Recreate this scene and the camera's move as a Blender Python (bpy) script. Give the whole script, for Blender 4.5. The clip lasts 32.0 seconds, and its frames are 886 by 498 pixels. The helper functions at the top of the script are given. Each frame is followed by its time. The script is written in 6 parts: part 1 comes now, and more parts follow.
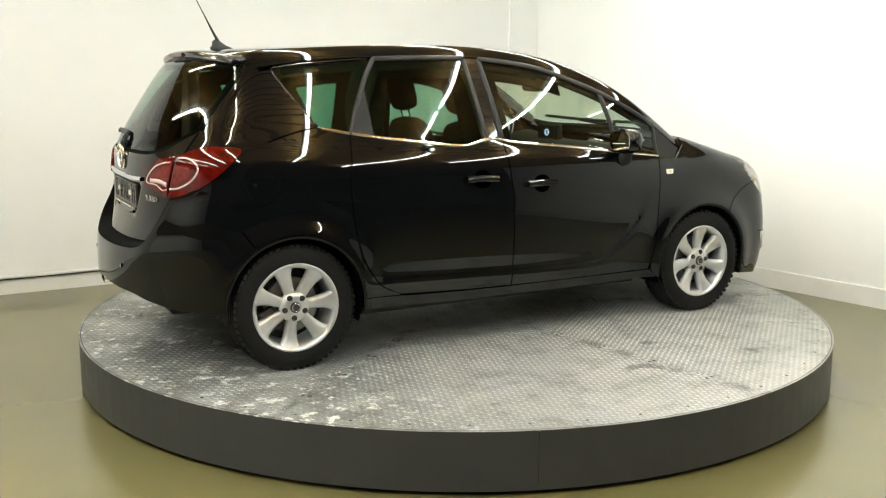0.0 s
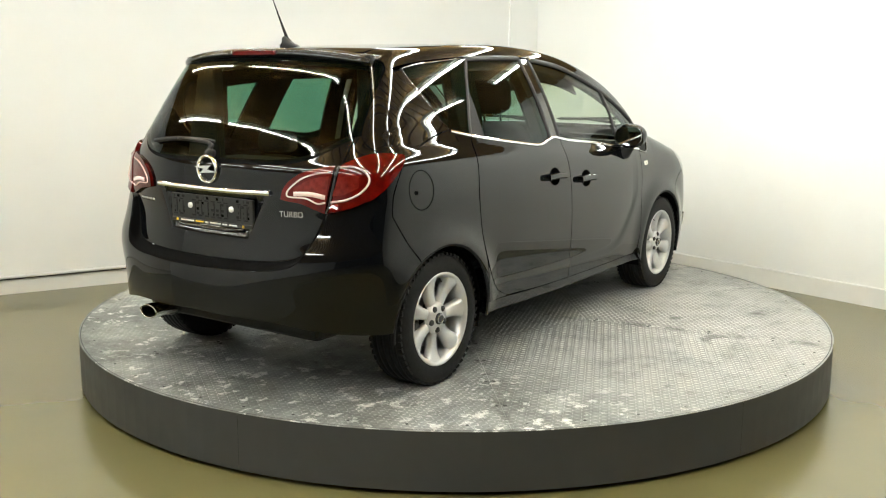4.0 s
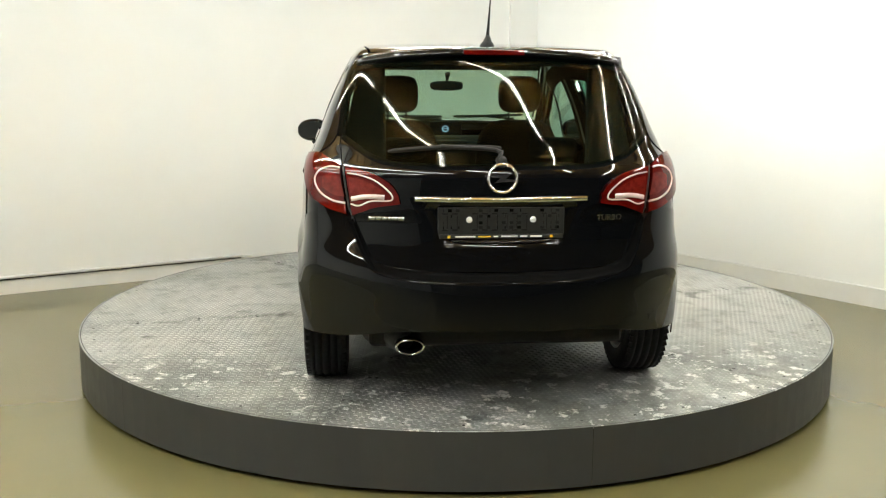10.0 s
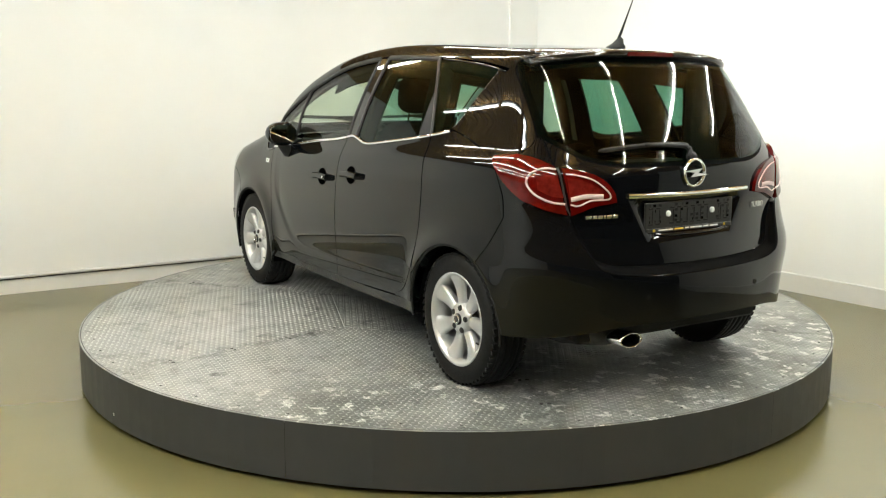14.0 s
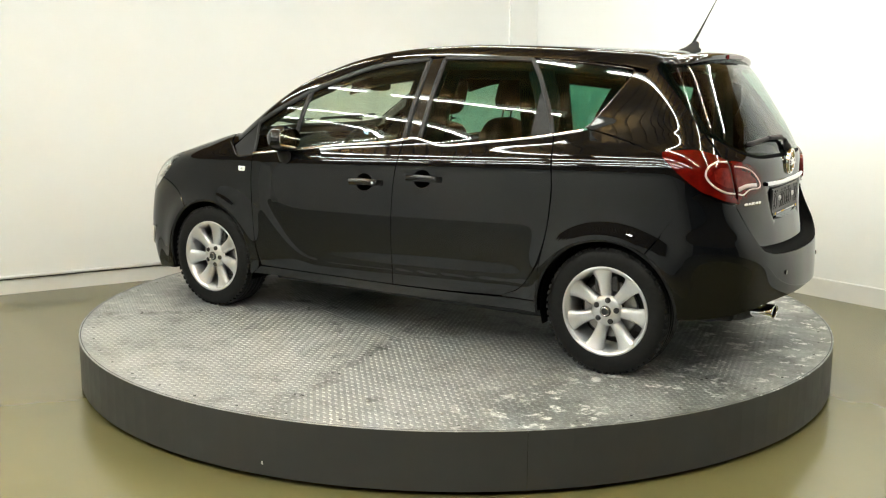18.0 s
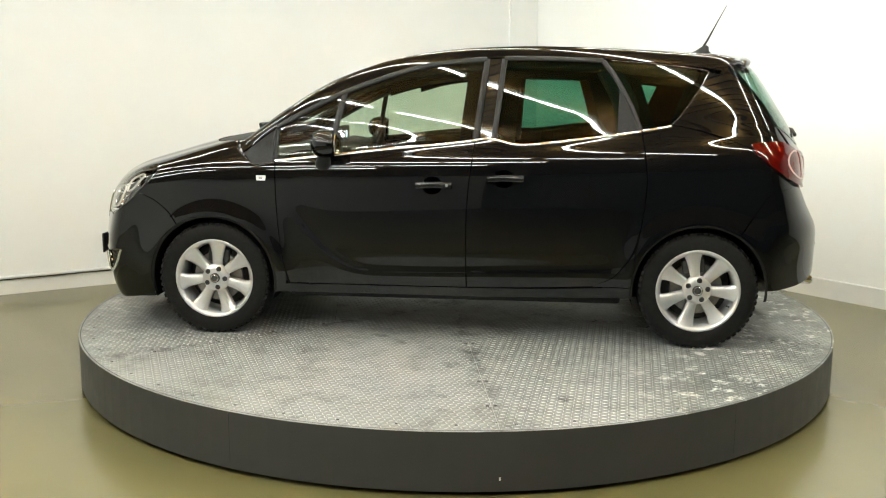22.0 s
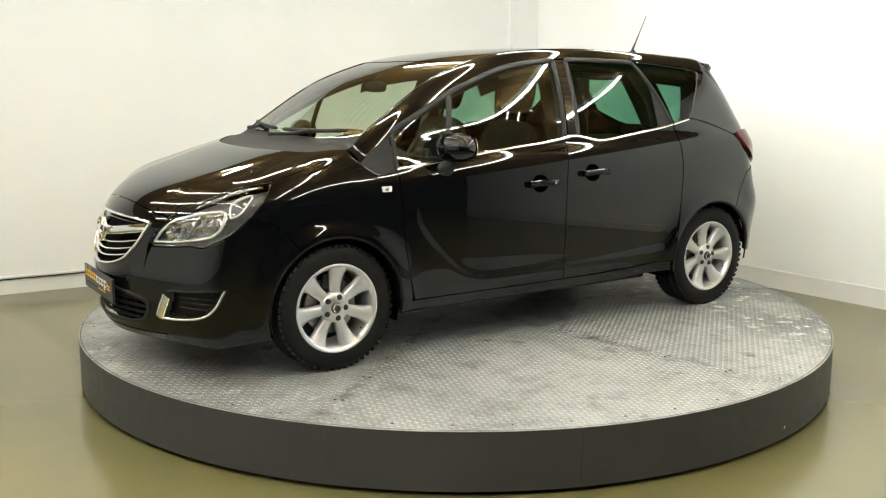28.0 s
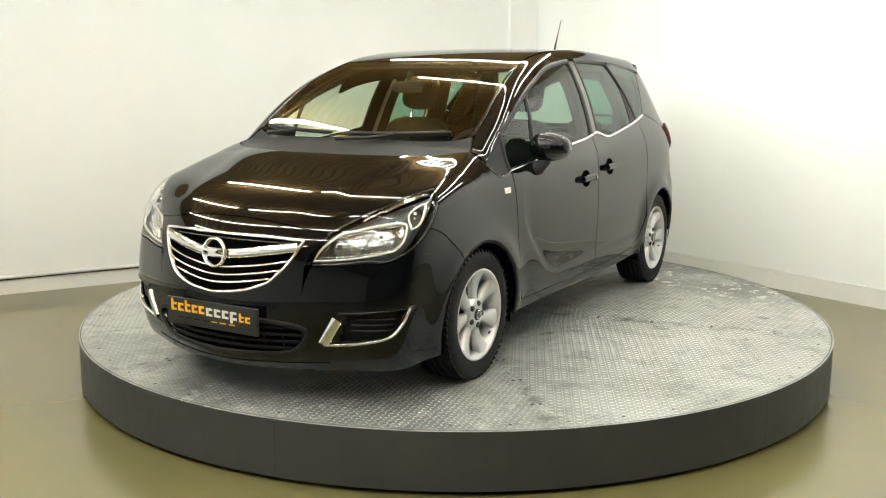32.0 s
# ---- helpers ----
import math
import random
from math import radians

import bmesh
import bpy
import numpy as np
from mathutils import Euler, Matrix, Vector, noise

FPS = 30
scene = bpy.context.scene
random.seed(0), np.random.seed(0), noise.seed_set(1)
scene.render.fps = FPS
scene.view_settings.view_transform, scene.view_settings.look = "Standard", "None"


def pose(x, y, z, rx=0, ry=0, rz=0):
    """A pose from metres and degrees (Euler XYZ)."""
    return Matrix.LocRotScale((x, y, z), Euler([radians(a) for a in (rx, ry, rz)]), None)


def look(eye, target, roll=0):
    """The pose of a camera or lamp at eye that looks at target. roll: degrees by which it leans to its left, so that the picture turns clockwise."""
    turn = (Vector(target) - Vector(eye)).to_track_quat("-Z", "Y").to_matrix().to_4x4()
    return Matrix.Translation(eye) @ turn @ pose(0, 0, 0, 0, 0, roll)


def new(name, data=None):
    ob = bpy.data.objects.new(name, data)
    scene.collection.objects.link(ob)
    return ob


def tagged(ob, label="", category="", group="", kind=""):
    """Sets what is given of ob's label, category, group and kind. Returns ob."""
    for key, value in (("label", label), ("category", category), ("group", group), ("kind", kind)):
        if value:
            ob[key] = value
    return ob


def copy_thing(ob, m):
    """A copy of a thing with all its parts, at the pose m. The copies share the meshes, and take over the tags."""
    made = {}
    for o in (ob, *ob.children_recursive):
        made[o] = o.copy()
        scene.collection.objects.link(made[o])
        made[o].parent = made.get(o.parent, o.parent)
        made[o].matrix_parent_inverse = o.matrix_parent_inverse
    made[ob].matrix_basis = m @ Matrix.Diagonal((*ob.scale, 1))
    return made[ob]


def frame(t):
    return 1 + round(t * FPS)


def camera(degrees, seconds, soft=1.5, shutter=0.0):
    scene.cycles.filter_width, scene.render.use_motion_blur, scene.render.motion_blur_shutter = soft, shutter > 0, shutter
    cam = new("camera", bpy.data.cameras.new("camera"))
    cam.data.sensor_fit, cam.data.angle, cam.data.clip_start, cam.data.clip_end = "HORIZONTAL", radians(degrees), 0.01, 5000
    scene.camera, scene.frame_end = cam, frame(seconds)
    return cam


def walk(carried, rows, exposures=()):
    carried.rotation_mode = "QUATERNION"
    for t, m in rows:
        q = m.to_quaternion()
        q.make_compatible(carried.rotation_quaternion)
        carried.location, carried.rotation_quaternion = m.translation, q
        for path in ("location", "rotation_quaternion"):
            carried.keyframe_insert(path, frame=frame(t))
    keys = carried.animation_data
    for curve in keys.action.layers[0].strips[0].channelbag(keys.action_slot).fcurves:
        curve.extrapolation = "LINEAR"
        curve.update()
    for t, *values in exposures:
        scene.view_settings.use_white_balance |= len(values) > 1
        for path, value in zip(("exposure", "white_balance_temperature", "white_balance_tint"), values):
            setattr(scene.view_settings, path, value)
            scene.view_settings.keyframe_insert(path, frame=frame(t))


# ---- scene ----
TURN_START, TURN_RATE = 29.737, 6.5988  # the car's heading in degrees, and degrees a second
DECK = 0.285                            # height of the turntable's top
RADIUS = 2.243
CAR_X, CAR_Y = -0.049, 0.004            # the car's middle on the turntable

cam = camera(49.16, 32.0, soft=1.15)
EYE = Vector((0.0, -6.007, 1.426 + DECK))
YAW, PITCH = radians(-0.721), radians(-10.082)
AIM = EYE + Vector((math.sin(YAW) * math.cos(PITCH), math.cos(YAW) * math.cos(PITCH), math.sin(PITCH))) * 6
STILL = look(EYE, AIM, 0.269)
walk(cam, [(0.0, STILL), (32.0, STILL)])
scene.view_settings.exposure = 0.0

# ---- light: rows of ceiling tubes, built below as things; the world itself is dark ----
world = bpy.data.worlds.new("world")
scene.world = world
world.use_nodes = True
world.node_tree.nodes["Background"].inputs[0].default_value = (0.9, 0.95, 1.0, 1)
world.node_tree.nodes["Background"].inputs[1].default_value = 0.02


# ---- materials ----
def shader(name, color, rough=0.5, metal=0.0, **more):
    m = bpy.data.materials.new(name)
    m.use_nodes = True
    b = m.node_tree.nodes["Principled BSDF"]
    b.inputs["Base Color"].default_value = (*color, 1)
    b.inputs["Roughness"].default_value = rough
    b.inputs["Metallic"].default_value = metal
    for k, v in more.items():
        b.inputs[k.replace("_", " ")].default_value = v
    return m


def node(m, kind, **values):
    n = m.node_tree.nodes.new(kind)
    for k, v in values.items():
        n.inputs[k.replace("_", " ")].default_value = v
    return n


def link(m, a, out, b, into):
    m.node_tree.links.new(a.outputs[out], b.inputs[into])


def place_in(m, scale=(1, 1, 1)):
    t, q = node(m, "ShaderNodeTexCoord"), node(m, "ShaderNodeMapping", Scale=scale)
    link(m, t, "Object", q, "Vector")
    return q


def mottle(m, low, high, scale, detail=6, rough=None, bump=0.0, bump_scale=None, stretch=(1, 1, 1), spread=(0.3, 0.7)):
    """Varies colour, and if asked roughness and relief, by noise at real size."""
    b = m.node_tree.nodes["Principled BSDF"]
    at = place_in(m, stretch)
    n = node(m, "ShaderNodeTexNoise", Scale=scale, Detail=detail, Roughness=0.6)
    link(m, at, "Vector", n, "Vector")
    r = node(m, "ShaderNodeValToRGB")
    r.color_ramp.elements[0].position, r.color_ramp.elements[1].position = spread
    r.color_ramp.elements[0].color, r.color_ramp.elements[1].color = (*low, 1), (*high, 1)
    link(m, n, "Fac", r, "Fac")
    link(m, r, "Color", b, "Base Color")
    if rough:
        k = node(m, "ShaderNodeMapRange", To_Min=rough[0], To_Max=rough[1])
        n2 = node(m, "ShaderNodeTexNoise", Scale=scale * 2.7, Detail=4)
        link(m, at, "Vector", n2, "Vector")
        link(m, n2, "Fac", k, "Value")
        link(m, k, "Result", b, "Roughness")
    if bump:
        n3 = node(m, "ShaderNodeTexNoise", Scale=bump_scale or scale * 8, Detail=3)
        link(m, at, "Vector", n3, "Vector")
        w = node(m, "ShaderNodeBump", Strength=bump, Distance=0.002)
        link(m, n3, "Fac", w, "Height")
        link(m, w, "Normal", b, "Normal")
    return m


def pane(name, tint, gloss_rough=0.0, ior=1.5, gain=1.7):
    """Thin glass: it lets light through, tinted, and mirrors more at a slant."""
    m = bpy.data.materials.new(name)
    m.use_nodes = True
    t = m.node_tree
    t.nodes.remove(t.nodes["Principled BSDF"])
    clear, gloss, mix, fres = node(m, "ShaderNodeBsdfTransparent"), node(m, "ShaderNodeBsdfGlossy"), node(m, "ShaderNodeMixShader"), node(m, "ShaderNodeLayerWeight", Blend=0.5)
    clear.inputs["Color"].default_value = (*tint, 1)
    gloss.inputs["Roughness"].default_value = gloss_rough
    f0 = ((ior - 1) / (ior + 1)) ** 2
    power, scale = node(m, "ShaderNodeMath"), node(m, "ShaderNodeMath")
    power.operation, scale.operation = "POWER", "MULTIPLY_ADD"
    power.inputs[1].default_value, scale.inputs[1].default_value, scale.inputs[2].default_value = 5.0, 1 - f0, f0 * gain
    link(m, fres, "Facing", power, 0)
    link(m, power, 0, scale, 0)
    link(m, scale, 0, mix, 0)
    link(m, clear, 0, mix, 1)
    link(m, gloss, 0, mix, 2)
    m.node_tree.links.new(mix.outputs[0], t.nodes["Material Output"].inputs[0])
    return m


def glow(name, color, strength):
    m = bpy.data.materials.new(name)
    m.use_nodes = True
    b = m.node_tree.nodes["Principled BSDF"]
    b.inputs["Base Color"].default_value = (*color, 1)
    b.inputs["Emission Color"].default_value = (*color, 1)
    b.inputs["Emission Strength"].default_value = strength
    return m


PAINT = mottle(shader("black_paint", (0.002, 0.002, 0.0022), 0.32, 0.0, Coat_Weight=1.0, Coat_Roughness=0.025, Coat_IOR=1.47, Specular_IOR_Level=0.0), (0.0021, 0.0024, 0.0029), (0.0037, 0.0040, 0.0047), 900, 2, rough=(0.28, 0.4))
GLOSS_BLACK = shader("gloss_black_plastic", (0.008, 0.008, 0.008), 0.06, Coat_Weight=0.5)
MATT_BLACK = mottle(shader("matt_black_plastic", (0.013, 0.013, 0.013), 0.55, Specular_IOR_Level=0.22), (0.010, 0.010, 0.010), (0.016, 0.016, 0.0155), 90, bump=0.15)
FRAME_GREY = mottle(shader("satin_window_frame", (0.008, 0.008, 0.0078), 0.5, Specular_IOR_Level=0.3), (0.0065, 0.0065, 0.0062), (0.010, 0.010, 0.0097), 60)
CHROME = mottle(shader("chrome", (0.93, 0.93, 0.94), 0.08, 1.0), (0.91, 0.91, 0.92), (0.94, 0.94, 0.95), 30, rough=(0.06, 0.12))
SATIN_CHROME = shader("satin_chrome", (0.75, 0.75, 0.74), 0.22, 1.0)
RUBBER = mottle(shader("tyre_rubber", (0.006, 0.006, 0.006), 0.7, Specular_IOR_Level=0.18), (0.004, 0.004, 0.004), (0.008, 0.0078, 0.0075), 30, rough=(0.5, 0.75), bump=0.2)
ALLOY = mottle(shader("silver_alloy", (0.55, 0.55, 0.545), 0.3, 0.7, Coat_Weight=0.3), (0.52, 0.52, 0.515), (0.58, 0.58, 0.575), 12, rough=(0.3, 0.38))
DARK_METAL = mottle(shader("dark_metal", (0.05, 0.05, 0.05), 0.5, 0.6), (0.03, 0.03, 0.03), (0.07, 0.068, 0.065), 25)
DISC_STEEL = mottle(shader("brake_steel", (0.32, 0.31, 0.3), 0.35, 1.0), (0.26, 0.25, 0.24), (0.36, 0.35, 0.34), 40)
TRIM_DARK = mottle(shader("cabin_trim", (0.011, 0.011, 0.011), 0.7, Specular_IOR_Level=0.15), (0.008, 0.008, 0.008), (0.015, 0.015, 0.0145), 60, bump=0.2)
TRIM_LIGHT = mottle(shader("headliner_cloth", (0.3, 0.29, 0.27), 0.9), (0.26, 0.25, 0.23), (0.33, 0.32, 0.3), 80)
CLOTH = mottle(shader("seat_cloth", (0.008, 0.008, 0.0085), 0.9, Specular_IOR_Level=0.08), (0.006, 0.006, 0.0065), (0.011, 0.011, 0.0115), 150, bump=0.4)
GLASS_CLEAR = pane("windscreen_glass", (0.84, 0.90, 0.80), gain=3.0)
GLASS_SIDE = pane("side_window_glass", (0.68, 0.79, 0.69))
GLASS_DARK = pane("tinted_rear_glass", (0.22, 0.45, 0.35), ior=1.52, gain=0.95)
GLASS_REAR = pane("tinted_tailgate_glass", (0.36, 0.53, 0.45), ior=1.52, gain=0.65)
LENS_CLEAR = pane("headlight_cover", (0.93, 0.94, 0.93), ior=1.45)
LENS_RED = mottle(shader("red_lamp_lens", (0.16, 0.005, 0.003), 0.3, Coat_Weight=1.0, Coat_Roughness=0.02, Specular_IOR_Level=0.0), (0.05, 0.0015, 0.001), (0.095, 0.003, 0.0018), 25)
LENS_PALE = mottle(shader("pale_lamp_insert", (0.26, 0.02, 0.012), 0.3, Coat_Weight=1.0, Coat_Roughness=0.02, Specular_IOR_Level=0.0), (0.08, 0.005, 0.003), (0.15, 0.013, 0.009), 40)
LAMP_SILVER = mottle(shader("lamp_reflector_silver", (0.42, 0.42, 0.42), 0.18, 0.95), (0.34, 0.34, 0.34), (0.48, 0.48, 0.48), 60)
LAMP_GREY = mottle(shader("lamp_housing_grey", (0.10, 0.10, 0.10), 0.35, 0.4), (0.07, 0.07, 0.07), (0.13, 0.13, 0.13), 30)
TAIL_GUIDE = shader("pale_tail_guide", (0.60, 0.46, 0.43), 0.15, Coat_Weight=1.0)
LIGHT_GUIDE = shader("white_light_guide", (0.66, 0.63, 0.6), 0.15, Coat_Weight=1.0)
MIRROR = shader("mirror_glass", (0.8, 0.84, 0.84), 0.01, 1.0)
WHITE_PLASTIC = shader("white_plastic", (0.75, 0.75, 0.72), 0.4)
ORANGE = shader("orange_print", (0.85, 0.42, 0.02), 0.5)
YELLOW = shader("yellow_print", (0.75, 0.5, 0.03), 0.5)
SIGN_BLACK = mottle(shader("sign_black", (0.015, 0.015, 0.015), 0.35), (0.012, 0.012, 0.012), (0.02, 0.02, 0.019), 40)
SCREEN_GLOW = glow("screen_glow", (0.55, 0.75, 1.0), 1.5)
LINE_DARK = shader("dark_joint", (0.0015, 0.0015, 0.0015), 0.8, Specular_IOR_Level=0.05)

WALL = mottle(shader("white_wall_paint", (0.8, 0.8, 0.78), 0.75), (0.76, 0.76, 0.735), (0.80, 0.80, 0.78), 1.1, rough=(0.65, 0.85), bump=0.05, bump_scale=300)
SKIRTING = mottle(shader("skirting_paint", (0.72, 0.71, 0.68), 0.45), (0.68, 0.67, 0.63), (0.74, 0.73, 0.70), 3)
FLOOR = mottle(shader("olive_floor_coating", (0.34, 0.30, 0.17), 0.25, Coat_Weight=0.3, Coat_Roughness=0.15), (0.132, 0.118, 0.047), (0.150, 0.134, 0.054), 0.7, rough=(0.2, 0.3), bump=0.03, bump_scale=40)
CEILING = mottle(shader("brown_ceiling_boards", (0.25, 0.145, 0.034), 0.6, Specular_IOR_Level=0.25), (0.26, 0.145, 0.032), (0.32, 0.185, 0.043), 2.0)
DARK_WALL = mottle(shader("dark_wall", (0.09, 0.088, 0.082), 0.8), (0.075, 0.073, 0.068), (0.105, 0.102, 0.095), 1.5)
SKIRT = mottle(shader("grey_skirt_paint", (0.042, 0.0428, 0.043), 0.5), (0.040, 0.0406, 0.0408), (0.044, 0.0448, 0.045), 4, rough=(0.42, 0.6))
TUBE = glow("tube_light", (0.955, 1.0, 0.94), 78.0)
WHITE_METAL = shader("white_metal", (0.75, 0.75, 0.73), 0.4)


def tread_metal(name, dark, light, rough, metal_share):
    """Worn aluminium with grime, oil spots and, towards the two ends of the deck, scuffed pale flakes."""
    m = shader(name, light, rough[0], metal_share)
    b = m.node_tree.nodes["Principled BSDF"]
    at = place_in(m)

    def ramp(scale, detail, grain, p0, p1, c0, c1, offset=0.0):
        n = node(m, "ShaderNodeTexNoise", Scale=scale, Detail=detail, Roughness=grain)
        move = node(m, "ShaderNodeVectorMath")
        move.inputs[1].default_value = (offset, offset * 1.7, 0)
        link(m, at, "Vector", move, 0)
        link(m, move, 0, n, "Vector")
        r = node(m, "ShaderNodeValToRGB")
        r.color_ramp.elements[0].position, r.color_ramp.elements[1].position = p0, p1
        r.color_ramp.elements[0].color, r.color_ramp.elements[1].color = (*c0, 1), (*c1, 1)
        link(m, n, "Fac", r, "Fac")
        return r

    def blend(kind, fac, one, two):
        x = m.node_tree.nodes.new("ShaderNodeMixRGB")
        x.blend_type = kind
        for i, v in ((0, fac), (1, one), (2, two)):
            if isinstance(v, (float, tuple)):
                x.inputs[i].default_value = v
            else:
                link(m, v, 0, x, i)
        return x
    base = ramp(1.1, 8, 0.66, 0.3, 0.72, dark, light)
    grime = ramp(6.0, 9, 0.78, 0.34, 0.52, (0.52, 0.52, 0.50), (1, 1, 1))
    oil = ramp(3.2, 6, 0.62, 0.30, 0.37, (0.30, 0.32, 0.30), (1, 1, 1), 3.1)
    film = ramp(0.55, 4, 0.55, 0.38, 0.62, (0.72, 0.74, 0.72), (1, 1, 1), 5.7)
    color = blend("MULTIPLY", 1.0, blend("MULTIPLY", 0.85, blend("MULTIPLY", 0.8, base, grime), oil), film)
    # grime gathered along the six joints between the outer plates
    flat = node(m, "ShaderNodeSeparateXYZ")
    link(m, at, "Vector", flat, 0)

    def calc(kind, one, two):
        x = node(m, "ShaderNodeMath")
        x.operation = kind
        for i, v in ((0, one), (1, two)):
            if isinstance(v, float):
                x.inputs[i].default_value = v
            else:
                m.node_tree.links.new(v, x.inputs[i])
        return x.outputs[0]
    bearing = calc("ARCTAN2", flat.outputs["Y"], flat.outputs["X"])
    off = calc("PINGPONG", calc("ADD", bearing, radians(440.0)), radians(30.0))
    reach = calc("SQRT", calc("ADD", calc("MULTIPLY", flat.outputs["X"], flat.outputs["X"]), calc("MULTIPLY", flat.outputs["Y"], flat.outputs["Y"])), 0.0)
    near = node(m, "ShaderNodeMapRange", From_Min=0.0, From_Max=0.085, To_Min=1.0, To_Max=0.0)
    m.node_tree.links.new(calc("MULTIPLY", off, reach), near.inputs["Value"])
    joint = blend("MULTIPLY", 1.0, ramp(7.0, 6, 0.7, 0.47, 0.60, (0, 0, 0), (1, 1, 1), 11.0), near)
    color = blend("MIX", joint, color, blend("MULTIPLY", 1.0, color, (0.38, 0.39, 0.37, 1.0)))
    # both ends, the tail end more: a patchy darker tone, and scuffed pale flakes
    xyz = node(m, "ShaderNodeSeparateXYZ")
    link(m, at, "Vector", xyz, 0)
    ends = []
    for a0, a1, top in ((-0.75, -1.35, 1.0), (1.1, 1.9, 0.55)):
        e = node(m, "ShaderNodeMapRange", From_Min=a0, From_Max=a1, To_Min=0.0, To_Max=top)
        link(m, xyz, "X", e, "Value")
        ends.append(e)
    both_ends = node(m, "ShaderNodeMath")
    both_ends.operation = "MAXIMUM"
    link(m, ends[0], 0, both_ends, 0)
    link(m, ends[1], 0, both_ends, 1)
    end_tone = blend("MULTIPLY", 1.0, ramp(2.2, 6, 0.65, 0.36, 0.56, (0, 0, 0), (1, 1, 1), 9.1), both_ends)
    color = blend("MIX", end_tone, color, blend("MULTIPLY", 1.0, color, (0.50, 0.52, 0.51, 1.0)))
    flakes = ramp(13.0, 8, 0.68, 0.555, 0.615, (0, 0, 0), (1, 1, 1), 7.3)
    where = ramp(1.4, 3, 0.5, 0.37, 0.50, (0, 0, 0), (1, 1, 1), 1.2)
    mask = blend("MULTIPLY", 1.0, blend("MULTIPLY", 1.0, flakes, where), both_ends)
    color = blend("MIX", mask, color, (0.66, 0.66, 0.64, 1.0))
    link(m, color, "Color", b, "Base Color")
    share = node(m, "ShaderNodeMapRange", To_Min=metal_share, To_Max=0.0)
    link(m, mask, "Color", share, "Value")
    link(m, share, "Result", b, "Metallic")
    small = node(m, "ShaderNodeTexNoise", Scale=14.0, Detail=6, Roughness=0.7)
    link(m, at, "Vector", small, "Vector")
    k = node(m, "ShaderNodeMapRange", To_Min=rough[0], To_Max=rough[1])
    link(m, small, "Fac", k, "Value")
    link(m, k, "Result", b, "Roughness")
    return m


TREAD = tread_metal("tread_plate_aluminium", (0.36, 0.368, 0.36), (0.49, 0.497, 0.486), (0.38, 0.54), 0.6)
# lighter copy for the lozenges: the glints on their slopes are put into the colour
TREAD_TOP = tread_metal("glinting_tread_aluminium", (0.48, 0.485, 0.475), (0.62, 0.625, 0.61), (0.38, 0.52), 0.5)


# ---- building helpers ----
def mesh_ob(name, verts, faces, material, parent=None, label="", normals=None, smooth=False):
    me = bpy.data.meshes.new(name)
    me.from_pydata([tuple(v) for v in verts], [], [tuple(f) for f in faces])
    me.materials.append(material)
    if smooth or normals is not None:
        me.polygons.foreach_set("use_smooth", [True] * len(me.polygons))
    if normals is not None:
        me.normals_split_custom_set_from_vertices([tuple(n) for n in normals])
    me.update()
    ob = new(name, me)
    ob.parent = parent
    if label:
        tagged(ob, label)
    return ob


def part(name, bm, material, parent, label="", smooth=False):
    me = bpy.data.meshes.new(name)
    if smooth:
        for f in bm.faces:
            f.smooth = True
    bm.to_mesh(me)
    bm.free()
    me.materials.append(material)
    ob = new(name, me)
    ob.parent = parent
    if label:
        tagged(ob, label)
    return ob


def box(bm, lo, hi, bevel=0.0, m=None):
    """A box between two corners, its edges rounded."""
    made = bmesh.ops.create_cube(bm, size=1)["verts"]
    lo, hi = Vector(lo), Vector(hi)
    for v in made:
        v.co = Vector(((v.co.x + 0.5) * (hi.x - lo.x) + lo.x, (v.co.y + 0.5) * (hi.y - lo.y) + lo.y, (v.co.z + 0.5) * (hi.z - lo.z) + lo.z))
    if bevel:
        es = list({e for v in made for e in v.link_edges})
        made = list({v for f in bmesh.ops.bevel(bm, geom=es, offset=bevel, segments=3, profile=0.6, affect="EDGES")["faces"] for v in f.verts} | {v for v in made if v.is_valid})
    if m is not None:
        vs = {w for v in made if v.is_valid for w in (v,)}
        bmesh.ops.transform(bm, matrix=m, verts=list(vs))
    return bm


def lathe(profile, n=48, axis="y", arc=(0, 360)):
    """Verts and faces of a profile of (radius, along) turned round an axis."""
    full = arc[1] - arc[0] >= 360
    cols = n if full else n + 1
    vs, fs = [], []
    for i in range(cols):
        a = radians(arc[0] + (arc[1] - arc[0]) * i / n)
        for r, h in profile:
            c, s = r * math.cos(a), r * math.sin(a)
            vs.append({"y": (c, h, s), "x": (h, c, s), "z": (c, s, h)}[axis])
    k = len(profile)
    for i in range(n):
        j = (i + 1) % cols
        for q in range(k - 1):
            fs.append((i * k + q, i * k + q + 1, j * k + q + 1, j * k + q))
    return vs, fs


def lathe_bm(profile, n=48, axis="y"):
    bm = bmesh.new()
    vs, fs = lathe(profile, n, axis)
    vv = [bm.verts.new(v) for v in vs]
    for f in fs:
        try:
            bm.faces.new([vv[i] for i in f])
        except ValueError:
            pass
    bmesh.ops.remove_doubles(bm, verts=bm.verts, dist=1e-6)
    bmesh.ops.recalc_face_normals(bm, faces=bm.faces)
    return bm


